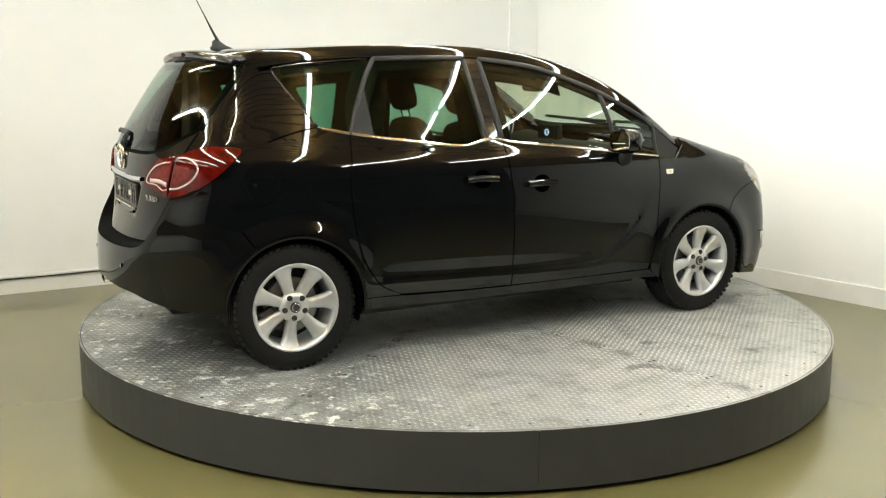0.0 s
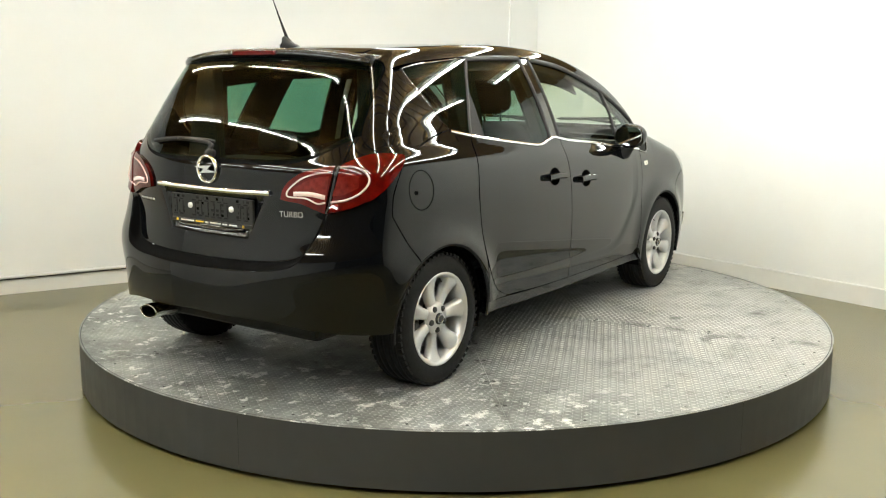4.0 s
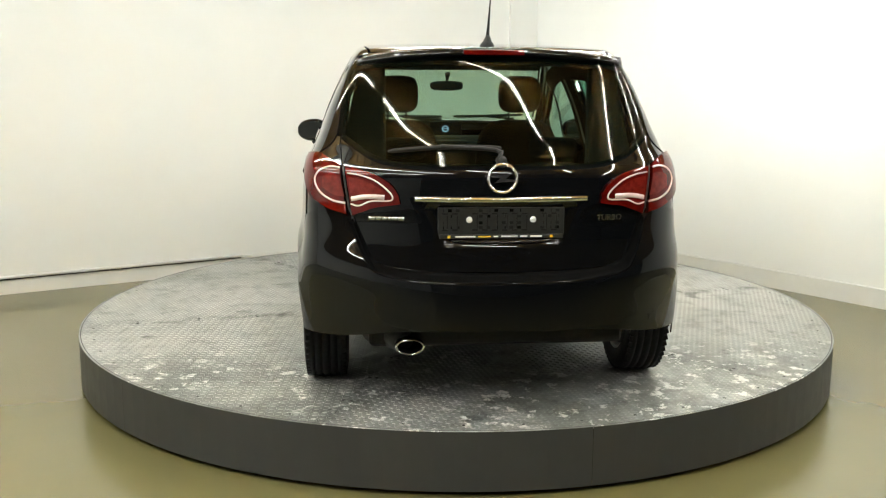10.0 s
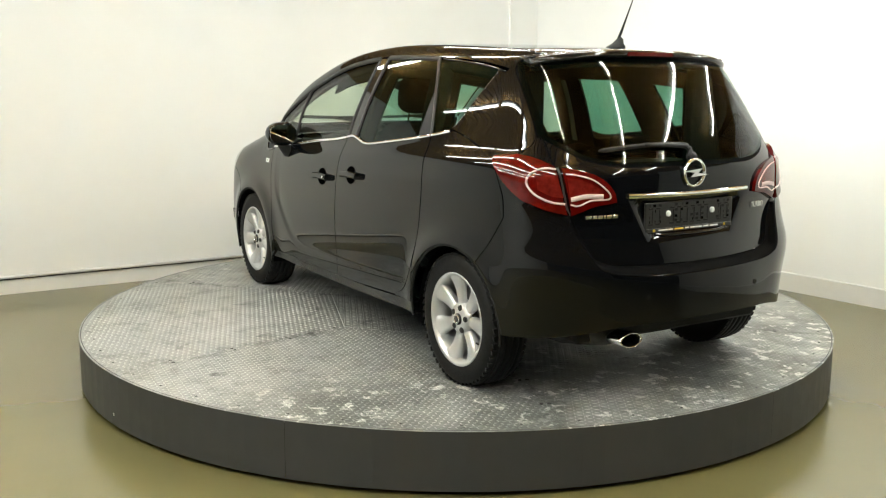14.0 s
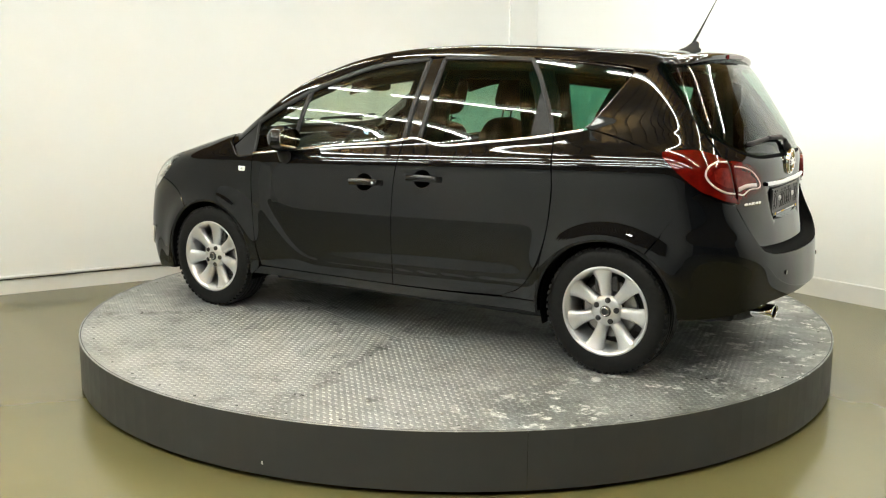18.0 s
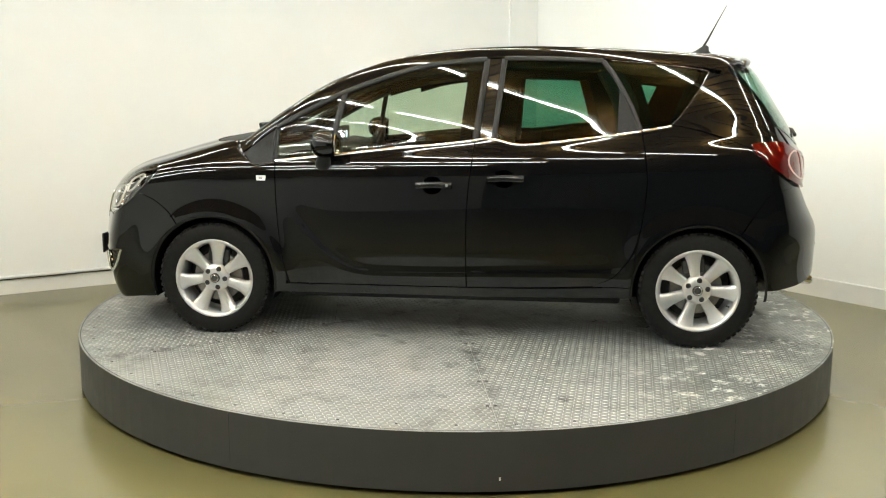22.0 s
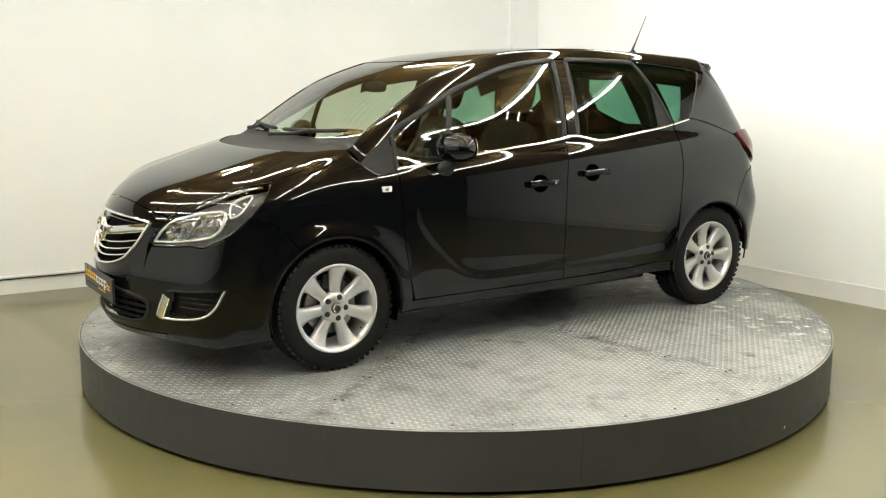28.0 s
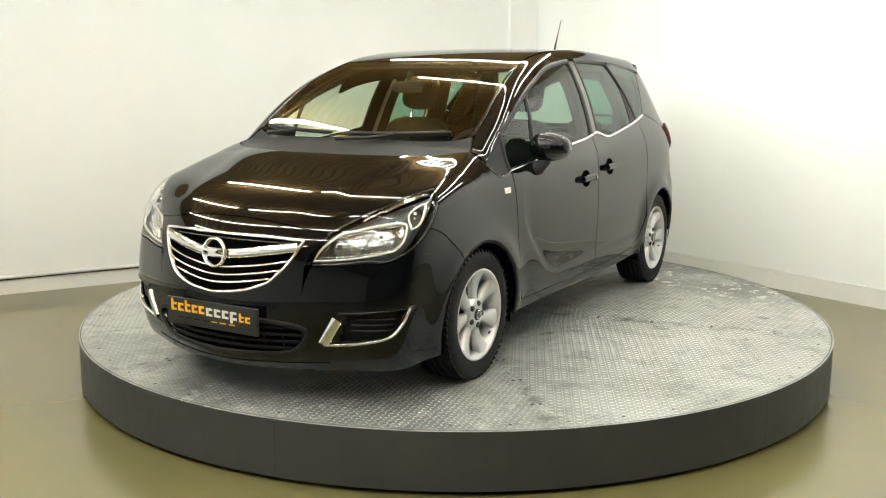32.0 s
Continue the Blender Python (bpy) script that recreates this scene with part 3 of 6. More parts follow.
# lines shared by neighbouring panels
arch_front_fender = ring(FX, HZ, ARCH, 57, 192, 50)
WING_TIP = above((1.604, 0.758), (1.600, 0.758), n=2)[0]
fender_front = join(side((1.517, 0.612), (1.56, 0.672), (1.65, 0.745), (1.745, 0.785), n=20), free((1.745, 0.822, 0.785), (1.679, 0.815, 0.855), tuple(WING_TIP), n=20), n=40)
hood_side = above((2.02, 0.482), (1.979, 0.527), (1.859, 0.639), (1.746, 0.712), (1.643, 0.752), (1.53, 0.765), (1.36, 0.75), (1.2, 0.712), n=50)
hood_rear_side = above((1.604, 0.758), (1.53, 0.765), (1.36, 0.75), (1.2, 0.712), n=40)
hood_front = above((2.02, 0.482), (2.06, 0.36), (2.085, 0.2), (2.095, 0.0), n=24)
cowl_front = above((1.2, 0.712), (1.31, 0.62), (1.40, 0.45), (1.45, 0.22), (1.465, 0.0), n=24)
screen_low = above((1.085, 0.668), (1.135, 0.58), (1.175, 0.42), (1.198, 0.2), (1.205, 0.0), n=24)
screen_top = above((0.365, 0.578), (0.395, 0.42), (0.42, 0.2), (0.425, 0.0), n=24)
screen_side = above((1.085, 0.668), (0.9, 0.655), (0.65, 0.622), (0.365, 0.578), n=30)
roof_edge = above((0.365, 0.578), (0.1, 0.568), (-0.5, 0.562), (-1.1, 0.556), (-1.50, 0.54), n=50)
tail_top = above((-1.50, 0.54), (-1.545, 0.4), (-1.57, 0.2), (-1.575, 0.0), n=24)
window_rear = [(-1.16, 1.186), (-1.20, 1.225), (-1.29, 1.35), (-1.335, 1.42), (-1.352, 1.456)]


def body_panels():
    for mirror in (False, True):
        top_f = join(hood_rear_side, free((1.2, 0.712, 1.06), (1.185, 0.76, 1.03), n=8), side((1.185, 1.02), (1.15, 0.992), (1.10, 0.955), (1.05, 0.946), (0.963, 0.962), n=30), n=60)
        panel("front_fender", grid(arch_front_fender[::-1][::-1], top_f, fender_front, side(*([(0.972, 0.238), (0.905, 0.30)] + FRONT_GAP[1:]), n=40), 56, 26), PAINT, car, mirror=mirror)
        door = panel("front_door", grid(side(*FRONT_GAP, n=40), side(*MID_GAP, n=40), side((0.885, 0.302), (0.4, 0.304), (-0.092, 0.306), n=40), side(*between(BELT, 0.963, -0.128), n=40), 50, 52), PAINT, car, mirror=mirror, thick=0.05)
        door2 = panel("rear_door", grid(side(*MID_GAP, n=40), side(*REAR_GAP, n=40), side((-0.092, 0.306), (-0.4, 0.312), (-0.76, 0.328), n=40), side(*between(BELT, -0.128, -1.002), n=40), 54, 52), PAINT, car, mirror=mirror, thick=0.05)
        doors[mirror] = (door, door2)
        low = ring(RX, HZ, ARCH, 4, 123, 50)
        right = join(side((-1.517, 0.612), (-1.571, 0.688), (-1.665, 0.83), n=20), side((-1.665, 0.83), (-1.648, 0.93), (-1.57, 1.06), n=20), n=40)
        left = side((-0.965, 0.337), (-0.985, 0.5), (-1.012, 0.66), (-1.029, 0.80), (-1.032, 0.92), (-1.004, 1.145), n=40)
        mid = side((-1.004, 1.145), (-1.16, 1.176), (-1.30, 1.15), (-1.45, 1.105), (-1.57, 1.06), n=50)
        q1 = grid(low, mid, left, right, 50, 30)
        low2 = side((-1.16, 1.176), (-1.30, 1.15), (-1.45, 1.105), (-1.57, 1.06), n=40)
        edge = join(free((-1.57, 0.80, 1.06), (-1.66, 0.745, 1.09), (-1.70, 0.69, 1.16), (-1.63, 0.668, 1.27), (-1.53, 0.645, 1.385), (-1.45, 0.612, 1.47), (-1.50, 0.54, 1.51), n=50), n=40)
        q3 = grid(side((-0.765, 0.324), (-0.966, 0.330), n=10), side((-0.765, 0.331), (-0.868, 0.374), (-0.934, 0.448), (-0.984, 0.52), n=20), side((-0.765, 0.324), (-0.765, 0.331), n=4), side((-0.966, 0.330), (-0.984, 0.52), n=10), 12, 10)
        q2 = grid(low2, join(side((-1.36, 1.464), (-1.42, 1.452), n=10), free((-1.42, 0.62, 1.455), (-1.50, 0.54, 1.51), n=12), n=30), side(*window_rear, n=30), edge, 30, 30)
        panel("quarter_panel", [q1, q2, q3], PAINT, car, mirror=mirror, gap="lr")
        bed = grid(free((-1.56, 0.845, 0.70), (-1.70, 0.79, 0.74), (-1.86, 0.61, 0.77), n=24), free((-1.42, 0.78, 1.12), (-1.60, 0.735, 1.16), (-1.72, 0.665, 1.17), n=24), free((-1.56, 0.845, 0.70), (-1.50, 0.83, 0.92), (-1.42, 0.78, 1.12), n=16), free((-1.86, 0.61, 0.77), (-1.86, 0.63, 0.95), (-1.72, 0.665, 1.17), n=16), 24, 20)
        panel("lamp_bed", bed, PAINT, car, "black body corner round the tail light", lift=-0.004, mirror=mirror, gap="")
        rail_low = side(*TOPLINE, n=80)
        rail_top = join(above((1.19, 0.705), (1.085, 0.668), n=8), screen_side, roof_edge, n=90)
        panel("roof_rail", grid(rail_low, rail_top, free((1.156, 0.80, 1.02), (1.19, 0.705, 1.05), n=10), free((-1.42, 0.62, 1.452), (-1.50, 0.54, 1.51), n=10), 90, 9), PAINT, car, mirror=mirror, thick=0.05)
        panel("door_sill", grid(side((0.968, 0.245), (0.4, 0.248), (-0.4, 0.252), (-0.968, 0.262), n=40), side((0.968, 0.297), (0.4, 0.300), (-0.4, 0.306), (-0.968, 0.325), n=40), side((0.968, 0.245), (0.968, 0.297), n=6), side((-0.968, 0.262), (-0.968, 0.325), n=6), 40, 6), PAINT, car, mirror=mirror, lift=-0.012, thick=0.06)
    panel("bonnet", grid(both(hood_front), both(cowl_front), hood_side, hood_side * [1, -1, 1], 44, 34), PAINT, car)
    panel("cowl", grid(both(cowl_front), both(screen_low), free(cowl_front[0], screen_low[0], n=10), free(cowl_front[0] * [1, -1, 1], screen_low[0] * [1, -1, 1], n=10), 40, 7), MATT_BLACK, car, "grey-black plastic scuttle panel", lift=-0.004)
    panel("windscreen", grid(both(screen_low), both(screen_top), screen_side, screen_side * [1, -1, 1], 40, 30), GLASS_CLEAR, car, "clear windscreen", lift=-0.002, thick=0.004, sheet=True)
    for k, (a, b) in enumerate(((screen_side, False), (screen_side, True))):
        strip("windscreen_seal", a, 0.014, 0.002, GLOSS_BLACK, car, mirror=b)
    panel("roof", grid(both(screen_top), both(tail_top), roof_edge, roof_edge * [1, -1, 1], 40, 50), PAINT, car, thick=0.03)
    # tail
    glass_low = behind((0.672, 1.165), (0.60, 1.115), (0.53, 1.077), (0.40, 1.05), (0.2, 1.046), (0.0, 1.046), n=30)
    glass_top = behind((0.598, 1.478), (0.45, 1.492), (0.2, 1.499), (0.0, 1.50), n=30)
    glass_side = free((-1.70, 0.675, 1.165), (-1.62, 0.660, 1.27), (-1.52, 0.636, 1.385), (-1.445, 0.60, 1.478), n=30)
    gate_side = behind((0.53, 0.662), (0.553, 0.697), (0.572, 0.737), (0.592, 0.782), (0.612, 0.832), (0.64, 0.905), (0.662, 1.02), (0.672, 1.165), n=40)
    gate_low = behind((0.53, 0.662), (0.44, 0.633), (0.25, 0.623), (0.0, 0.619), n=30)
    gate = panel("tailgate", grid(both(gate_low), both(glass_low), gate_side, gate_side * [1, -1, 1], 120, 70), PAINT, car, thick=0.03)
    panel("rear_window", grid(both(glass_low), both(glass_top), glass_side, glass_side * [1, -1, 1], 40, 30), GLASS_REAR, gate, "dark tinted rear window", lift=0.001, thick=0.004, sheet=True)
    for flip in (False, True):
        strip("window_border", glass_side, 0.07, 0.001, LINE_DARK, gate, lift=-0.006, mirror=flip)
        strip("gate_joint", np.vstack([gate_side]), 0.006, 0.002, LINE_DARK, gate, lift=-0.001, mirror=flip)
    strip("window_border", both(glass_top), 0.06, 0.001, LINE_DARK, gate, lift=-0.006)
    strip("window_border", both(glass_low), 0.05, 0.001, LINE_DARK, gate, lift=-0.006)
    # bumper ledge in dull near-black: the dark ceiling it mirrors is put into its colour
    step_low = behind((0.53, 0.625), (0.44, 0.603), (0.25, 0.593), (0.0, 0.589), n=24)
    step_side = behind((0.636, 0.82), (0.615, 0.76), (0.585, 0.69), (0.558, 0.645), (0.53, 0.625), n=16)
    gate_corner = behind((0.618, 0.845), (0.592, 0.782), (0.572, 0.737), (0.553, 0.697), (0.53, 0.662), n=16)
    for flip in (False, True):
        panel("bumper_step", grid(step_side, gate_corner, free(step_side[0], gate_corner[0], n=6), free(step_side[-1], gate_corner[-1], n=6), 24, 8), LINE_DARK, car, "step on top of the bumper, its dark reflection put into the colour", lift=-0.003, mirror=flip, gap="")
    panel("bumper_step", grid(both(step_low), both(gate_low), free(step_low[0], gate_low[0], n=6), free(step_low[0] * [1, -1, 1], gate_low[0] * [1, -1, 1], n=6), 60, 10), LINE_DARK, car, "step on top of the bumper, its dark reflection put into the colour", lift=-0.002, gap="")
    top = join(side((-1.517, 0.612), (-1.571, 0.688), (-1.665, 0.83), n=20), free((-1.665, 0.82, 0.83), (-1.79, 0.731, 0.862), (-1.843, 0.640, 0.838), n=16), step_side, step_low, n=70)
    low = free((-1.679, 0.82, 0.318), (-1.73, 0.785, 0.318), (-1.85, 0.67, 0.332), (-1.93, 0.56, 0.352), (-1.99, 0.4, 0.375), (-2.04, 0.0, 0.385), n=60)
    edge = ring(RX, HZ, ARCH, 179, 123, 30)
    panel("rear_bumper", grid(both(low), both(top), edge, edge * [1, -1, 1], 110, 26), PAINT, car, thick=0.03)
    # nose
    top = join(side((1.517, 0.612), (1.56, 0.672), (1.65, 0.745), (1.745, 0.785), n=16), free((1.745, 0.822, 0.785), (1.773, 0.818, 0.758), (1.846, 0.796, 0.701), (1.935, 0.727, 0.650), (1.983, 0.644, 0.649), (2.041, 0.534, 0.636), (2.102, 0.408, 0.631), n=36), free((2.102, 0.408, 0.631), (2.085, 0.43, 0.69), (2.05, 0.462, 0.735), (2.02, 0.482, 0.77), n=14), hood_front, n=110)
    low = free((1.672, 0.81, 0.20), (1.80, 0.765, 0.185), (1.95, 0.62, 0.18), (2.06, 0.42, 0.178), (2.12, 0.25, 0.178), (2.16, 0.0, 0.178), n=60)
    edge = ring(FX, HZ, ARCH, -18, 57, 30)

    def holes(P):
        y, z = np.abs(P[:, 1]), P[:, 2]
        return inside_polygon(y, z, GRILLE) | inside_polygon(y, z, INTAKE) | inside_polygon(y, z, FOG)
    bumper = panel("front_bumper", grid(both(low), both(top), edge, edge * [1, -1, 1], 170, 60), PAINT, car, thick=0.008, cut=holes)
    return gate, bumper


GRILLE = [(-0.01, 0.505), (0.12, 0.517), (0.265, 0.56), (0.345, 0.645), (0.392, 0.738), (0.25, 0.748), (-0.01, 0.752)]
INTAKE = [(-0.01, 0.235), (0.33, 0.252), (0.42, 0.32), (0.40, 0.372), (0.2, 0.40), (-0.01, 0.41)]
FOG = [(0.55, 0.315), (0.72, 0.332), (0.768, 0.395), (0.785, 0.452), (0.592, 0.43)]
doors = {}
gate, bumper = body_panels()


# ---- windows, frames and trim on the sides ----
DIVIDE = [(0.655, 1.005), (0.64, 1.12), (0.59, 1.34)]


def side_windows():
    top_of = lambda a, b: between(TOPLINE, a, b)
    belt_of = lambda a, b: between(BELT, a, b)
    for mirror in (False, True):
        door, door2 = doors[mirror]
        panel("corner_cover", grid(side((1.148, 1.008), (1.09, 0.950), (1.04, 0.944), (0.975, 0.962), n=20), side((1.150, 1.014), (1.05, 1.095), (0.975, 1.146), n=20), side((1.148, 1.008), (1.150, 1.014), n=4), side((0.975, 0.962), (0.975, 1.146), n=10), 16, 10), MATT_BLACK, car, "matt black triangular corner cover", lift=-0.006, mirror=mirror, thick=0.01)
        # near-black strips added behind the door gaps stand for the shade in them
        for owner, gap_line in ((door, FRONT_GAP), (door, MID_GAP), (door2, REAR_GAP)):
            strip("door_gap_shade", side(*gap_line, n=40), 0.016, 0.0008, LINE_DARK, owner, "dark strip for the shade in the door gap", lift=-0.006, mirror=mirror)
        strip("cover_rim", side((1.19, 1.03), (1.15, 0.998), (1.10, 0.957), (1.05, 0.948), (0.97, 0.963), n=30), 0.010, 0.003, GLOSS_BLACK, car, mirror=mirror)
        panel("quarter_light", grid(side(*belt_of(0.955, 0.66), n=20), side(*top_of(0.955, 0.605), n=20), side((0.955, 0.975), (0.955, 1.152), n=10), side(*DIVIDE, n=14), 14, 12), GLASS_SIDE, door, "clear fixed quarter light", lift=-0.008, thick=0.004, sheet=True, mirror=mirror, gap="")
        panel("window_glass", grid(side(*belt_of(0.64, -0.128), n=30), side(*top_of(0.585, -0.178), n=30), side((0.64, 1.008), (0.63, 1.12), (0.585, 1.342), n=14), side((-0.128, 1.094), (-0.178, 1.525), n=14), 26, 16), GLASS_SIDE, door, "lightly tinted door window", lift=-0.008, thick=0.004, sheet=True, mirror=mirror, gap="")
        strip("window_divider", side(*DIVIDE, n=20), 0.032, 0.004, FRAME_GREY, door, lift=-0.004, mirror=mirror)
        strip("window_frame", side(*top_of(0.965, -0.175), n=50), 0.030, 0.005, FRAME_GREY, door, lift=-0.004, mirror=mirror)
        strip("window_frame", side((-0.126, 1.092), (-0.152, 1.30), (-0.178, 1.522), n=20), 0.030, 0.004, FRAME_GREY, door, lift=-0.005, mirror=mirror)
        strip("window_frame", side((0.962, 0.975), (0.962, 1.148), n=10), 0.022, 0.004, FRAME_GREY, door, lift=-0.005, mirror=mirror)
        panel("pillar_cover", grid(side((-0.148, 1.096), (-0.215, 1.105), n=8), side((-0.19, 1.524), (-0.258, 1.527), n=8), side((-0.148, 1.096), (-0.172, 1.30), (-0.19, 1.524), n=12), side((-0.215, 1.105), (-0.238, 1.31), (-0.258, 1.527), n=12), 6, 14), GLOSS_BLACK, car, "glossy black pillar cover", lift=-0.003, mirror=mirror, thick=0.05)
        strip("window_frame", side((-0.226, 1.10), (-0.25, 1.31), (-0.272, 1.524), n=20), 0.028, 0.004, FRAME_GREY, door2, lift=-0.005, mirror=mirror)
        strip("window_frame", side(*top_of(-0.27, -0.80), n=30), 0.028, 0.005, FRAME_GREY, door2, lift=-0.004, mirror=mirror)
        strip("window_frame", side((-0.80, 1.515), (-0.87, 1.42), (-0.95, 1.27), (-0.995, 1.155), n=20), 0.024, 0.005, FRAME_GREY, door2, lift=-0.004, mirror=mirror)
        panel("window_glass", grid(side(*belt_of(-0.23, -0.875), n=30), side(*top_of(-0.275, -0.79), n=30), side((-0.23, 1.10), (-0.275, 1.524), n=14), side((-0.875, 1.13), (-0.89, 1.34), (-0.79, 1.516), n=14), 26, 16), GLASS_DARK, door2, "dark tinted rear door window", lift=-0.008, thick=0.004, sheet=True, mirror=mirror, gap="")
        panel("window_corner", grid(side((-0.875, 1.13), (-0.99, 1.147), n=8), side((-0.886, 1.36), (-0.90, 1.36), n=8), side((-0.875, 1.13), (-0.886, 1.36), n=8), side((-0.99, 1.147), (-0.90, 1.36), n=8), 8, 8), MATT_BLACK, door2, "matt black window corner", lift=-0.005, thick=0.004, mirror=mirror, gap="")
        panel("rear_quarter_window", grid(side(*belt_of(-1.004, -1.15), n=20), side(*top_of(-0.815, -1.345), n=20), side((-1.004, 1.15), (-0.955, 1.28), (-0.88, 1.42), (-0.815, 1.512), n=20), side(*window_rear, n=20), 20, 18), GLASS_DARK, car, "dark tinted fixed rear side window", lift=-0.001, thick=0.004, sheet=True, mirror=mirror, gap="")
        strip("window_rim", side(*(window_rear + top_of(-1.34, -0.84)), n=60), 0.007, 0.0012, GLOSS_BLACK, car, mirror=mirror)
        strip("chrome_strip", side(*belt_of(0.963, -0.124), n=50), 0.014, 0.006, CHROME, door, "bright chrome waist strip", mirror=mirror)
        strip("chrome_strip", side(*belt_of(-0.131, -0.998), n=60), 0.014, 0.006, CHROME, door2, "bright chrome waist strip", mirror=mirror)
        strip("chrome_strip", side(*belt_of(-1.006, -1.153), n=14), 0.014, 0.006, CHROME, car, "bright chrome waist strip", mirror=mirror)
        # handles, each over a flat near-black disc that paints the shade of its pocket
        for owner, x0, z0, lock in ((door, 0.095, 0.857, True), (door2, -0.285, 0.897, False)):
            a = np.linspace(0, 2 * math.pi, 24, endpoint=False)
            el = [(x0 + 0.056 * math.cos(t), z0 + 0.048 * math.sin(t)) for t in a]
            lower, upper = el[12:] + [el[0]], el[:13][::-1]
            panel("pocket_shade", grid(side(*lower, n=20), side(*upper, n=20), side(lower[0], upper[0], n=3), side(lower[-1], upper[-1], n=3), 14, 8), LINE_DARK, owner, "flat dark disc for the shade of the handle pocket", lift=0.003, thick=0.002, mirror=mirror, gap="")
            line = side((x0 - 0.105, z0), (x0, z0 + 0.003), (x0 + 0.085, z0 - 0.002), n=24)
            n_ = skin_normal(line)
            handle = strip("door_handle", line, 0.034, 0.022, PAINT, owner, lift=0.012, mirror=mirror)
            if lock and not mirror:
                bm = bmesh.new()
                q = line[3] + n_[3] * 0.028
                tube_along(bm, [q, q + n_[1] * 0.010], 0.008, 12)
                part("key_lock", bm, CHROME, handle, "small bright key lock", smooth=False)
        # small white side lamp on the fender
        panel("side_badge", grid(side((1.065, 0.862), (1.012, 0.862), n=6), side((1.07, 0.895), (1.008, 0.895), n=6), side((1.065, 0.862), (1.07, 0.895), n=4), side((1.012, 0.862), (1.008, 0.895), n=4), 6, 4), WHITE_PLASTIC, car, "small white side lamp", lift=0.005, thick=0.006, mirror=mirror)
        panel("side_badge_mark", grid(side((1.052, 0.868), (1.026, 0.868), n=6), side((1.052, 0.886), (1.026, 0.886), n=6), side((1.052, 0.868), (1.052, 0.886), n=4), side((1.026, 0.868), (1.026, 0.886), n=4), 4, 3), SATIN_CHROME, car, lift=0.006, thick=0.001, mirror=mirror)
        # black lip round each wheel arch
        strip("arch_lip", ring(FX, HZ, ARCH - 0.004, -14, 190, 60), 0.014, 0.004, RUBBER, car, lift=-0.006, mirror=mirror)
        strip("arch_lip", ring(RX, HZ, ARCH - 0.004, -8, 188, 60), 0.014, 0.004, RUBBER, car, lift=-0.006, mirror=mirror)


side_windows()


def wheel_wells():
    """Dark liners over the wheels, and the floor pan between them."""
    for x0 in (FX, RX):
        for s in (1, -1):
            prof = [(ARCH - 0.006, 0.84), (ARCH - 0.006, 0.58), (0.12, 0.57)]
            vs, fs = lathe([(r, h * s) for r, h in prof], 40, "y", (-18, 198) if x0 > 0 else (-18, 171))
            vs = [(x + x0, y, z + HZ) for x, y, z in vs]
            mesh_ob("wheel_liner", vs, fs, LINE_DARK, car, "black plastic wheel arch liner", smooth=False)
    bm = bmesh.new()
    box(bm, (-0.93, -0.68, 0.19), (0.93, 0.68, 0.26), 0.02)
    box(bm, (-1.86, -0.56, 0.27), (-0.93, 0.56, 0.36), 0.03)
    box(bm, (0.93, -0.5, 0.2), (1.93, 0.5, 0.28), 0.03)
    part("floor_pan", bm, MATT_BLACK, car, "dark underbody pan")
    bm = bmesh.new()
    tube_along(bm, [(RX, -0.6, HZ - 0.03), (RX, 0.6, HZ - 0.03)], 0.03, 10)
    part("rear_axle", bm, DARK_METAL, car, smooth=True)
    # exhaust: a silencer and an oval bright tip
    bm = bmesh.new()
    tube_along(bm, [(-1.62, 0.56, 0.31), (-1.72, 0.53, 0.312), (-1.86, 0.42, 0.315), (-1.93, 0.40, 0.312)], [0.05, 0.062, 0.06, 0.03], 14)
    silencer = part("silencer", bm, DARK_METAL, car, "stained steel silencer", smooth=True)
    vs, fs = lathe([(0.0, 0.0), (0.045, 0.0), (0.050, -0.01), (0.050, -0.16), (0.055, -0.165), (0.060, -0.16), (0.060, 0.0), (0.045, 0.01)], 32, "x")
    vs = [(x - 1.85, y * 1.05 + 0.388, z * 0.56 + 0.310) for x, y, z in vs]
    tip = mesh_ob("exhaust_tip", vs, fs, CHROME, silencer, "oval chrome exhaust tip", smooth=True)
    vs, fs = lathe([(0.0495, -0.158), (0.0485, -0.02), (0.001, -0.018)], 32, "x")
    mesh_ob("tip_bore", [(x - 1.85, y * 1.05 + 0.388, z * 0.56 + 0.310) for x, y, z in vs], fs, LINE_DARK, tip, "near-black inside of the exhaust tip", smooth=True)


wheel_wells()


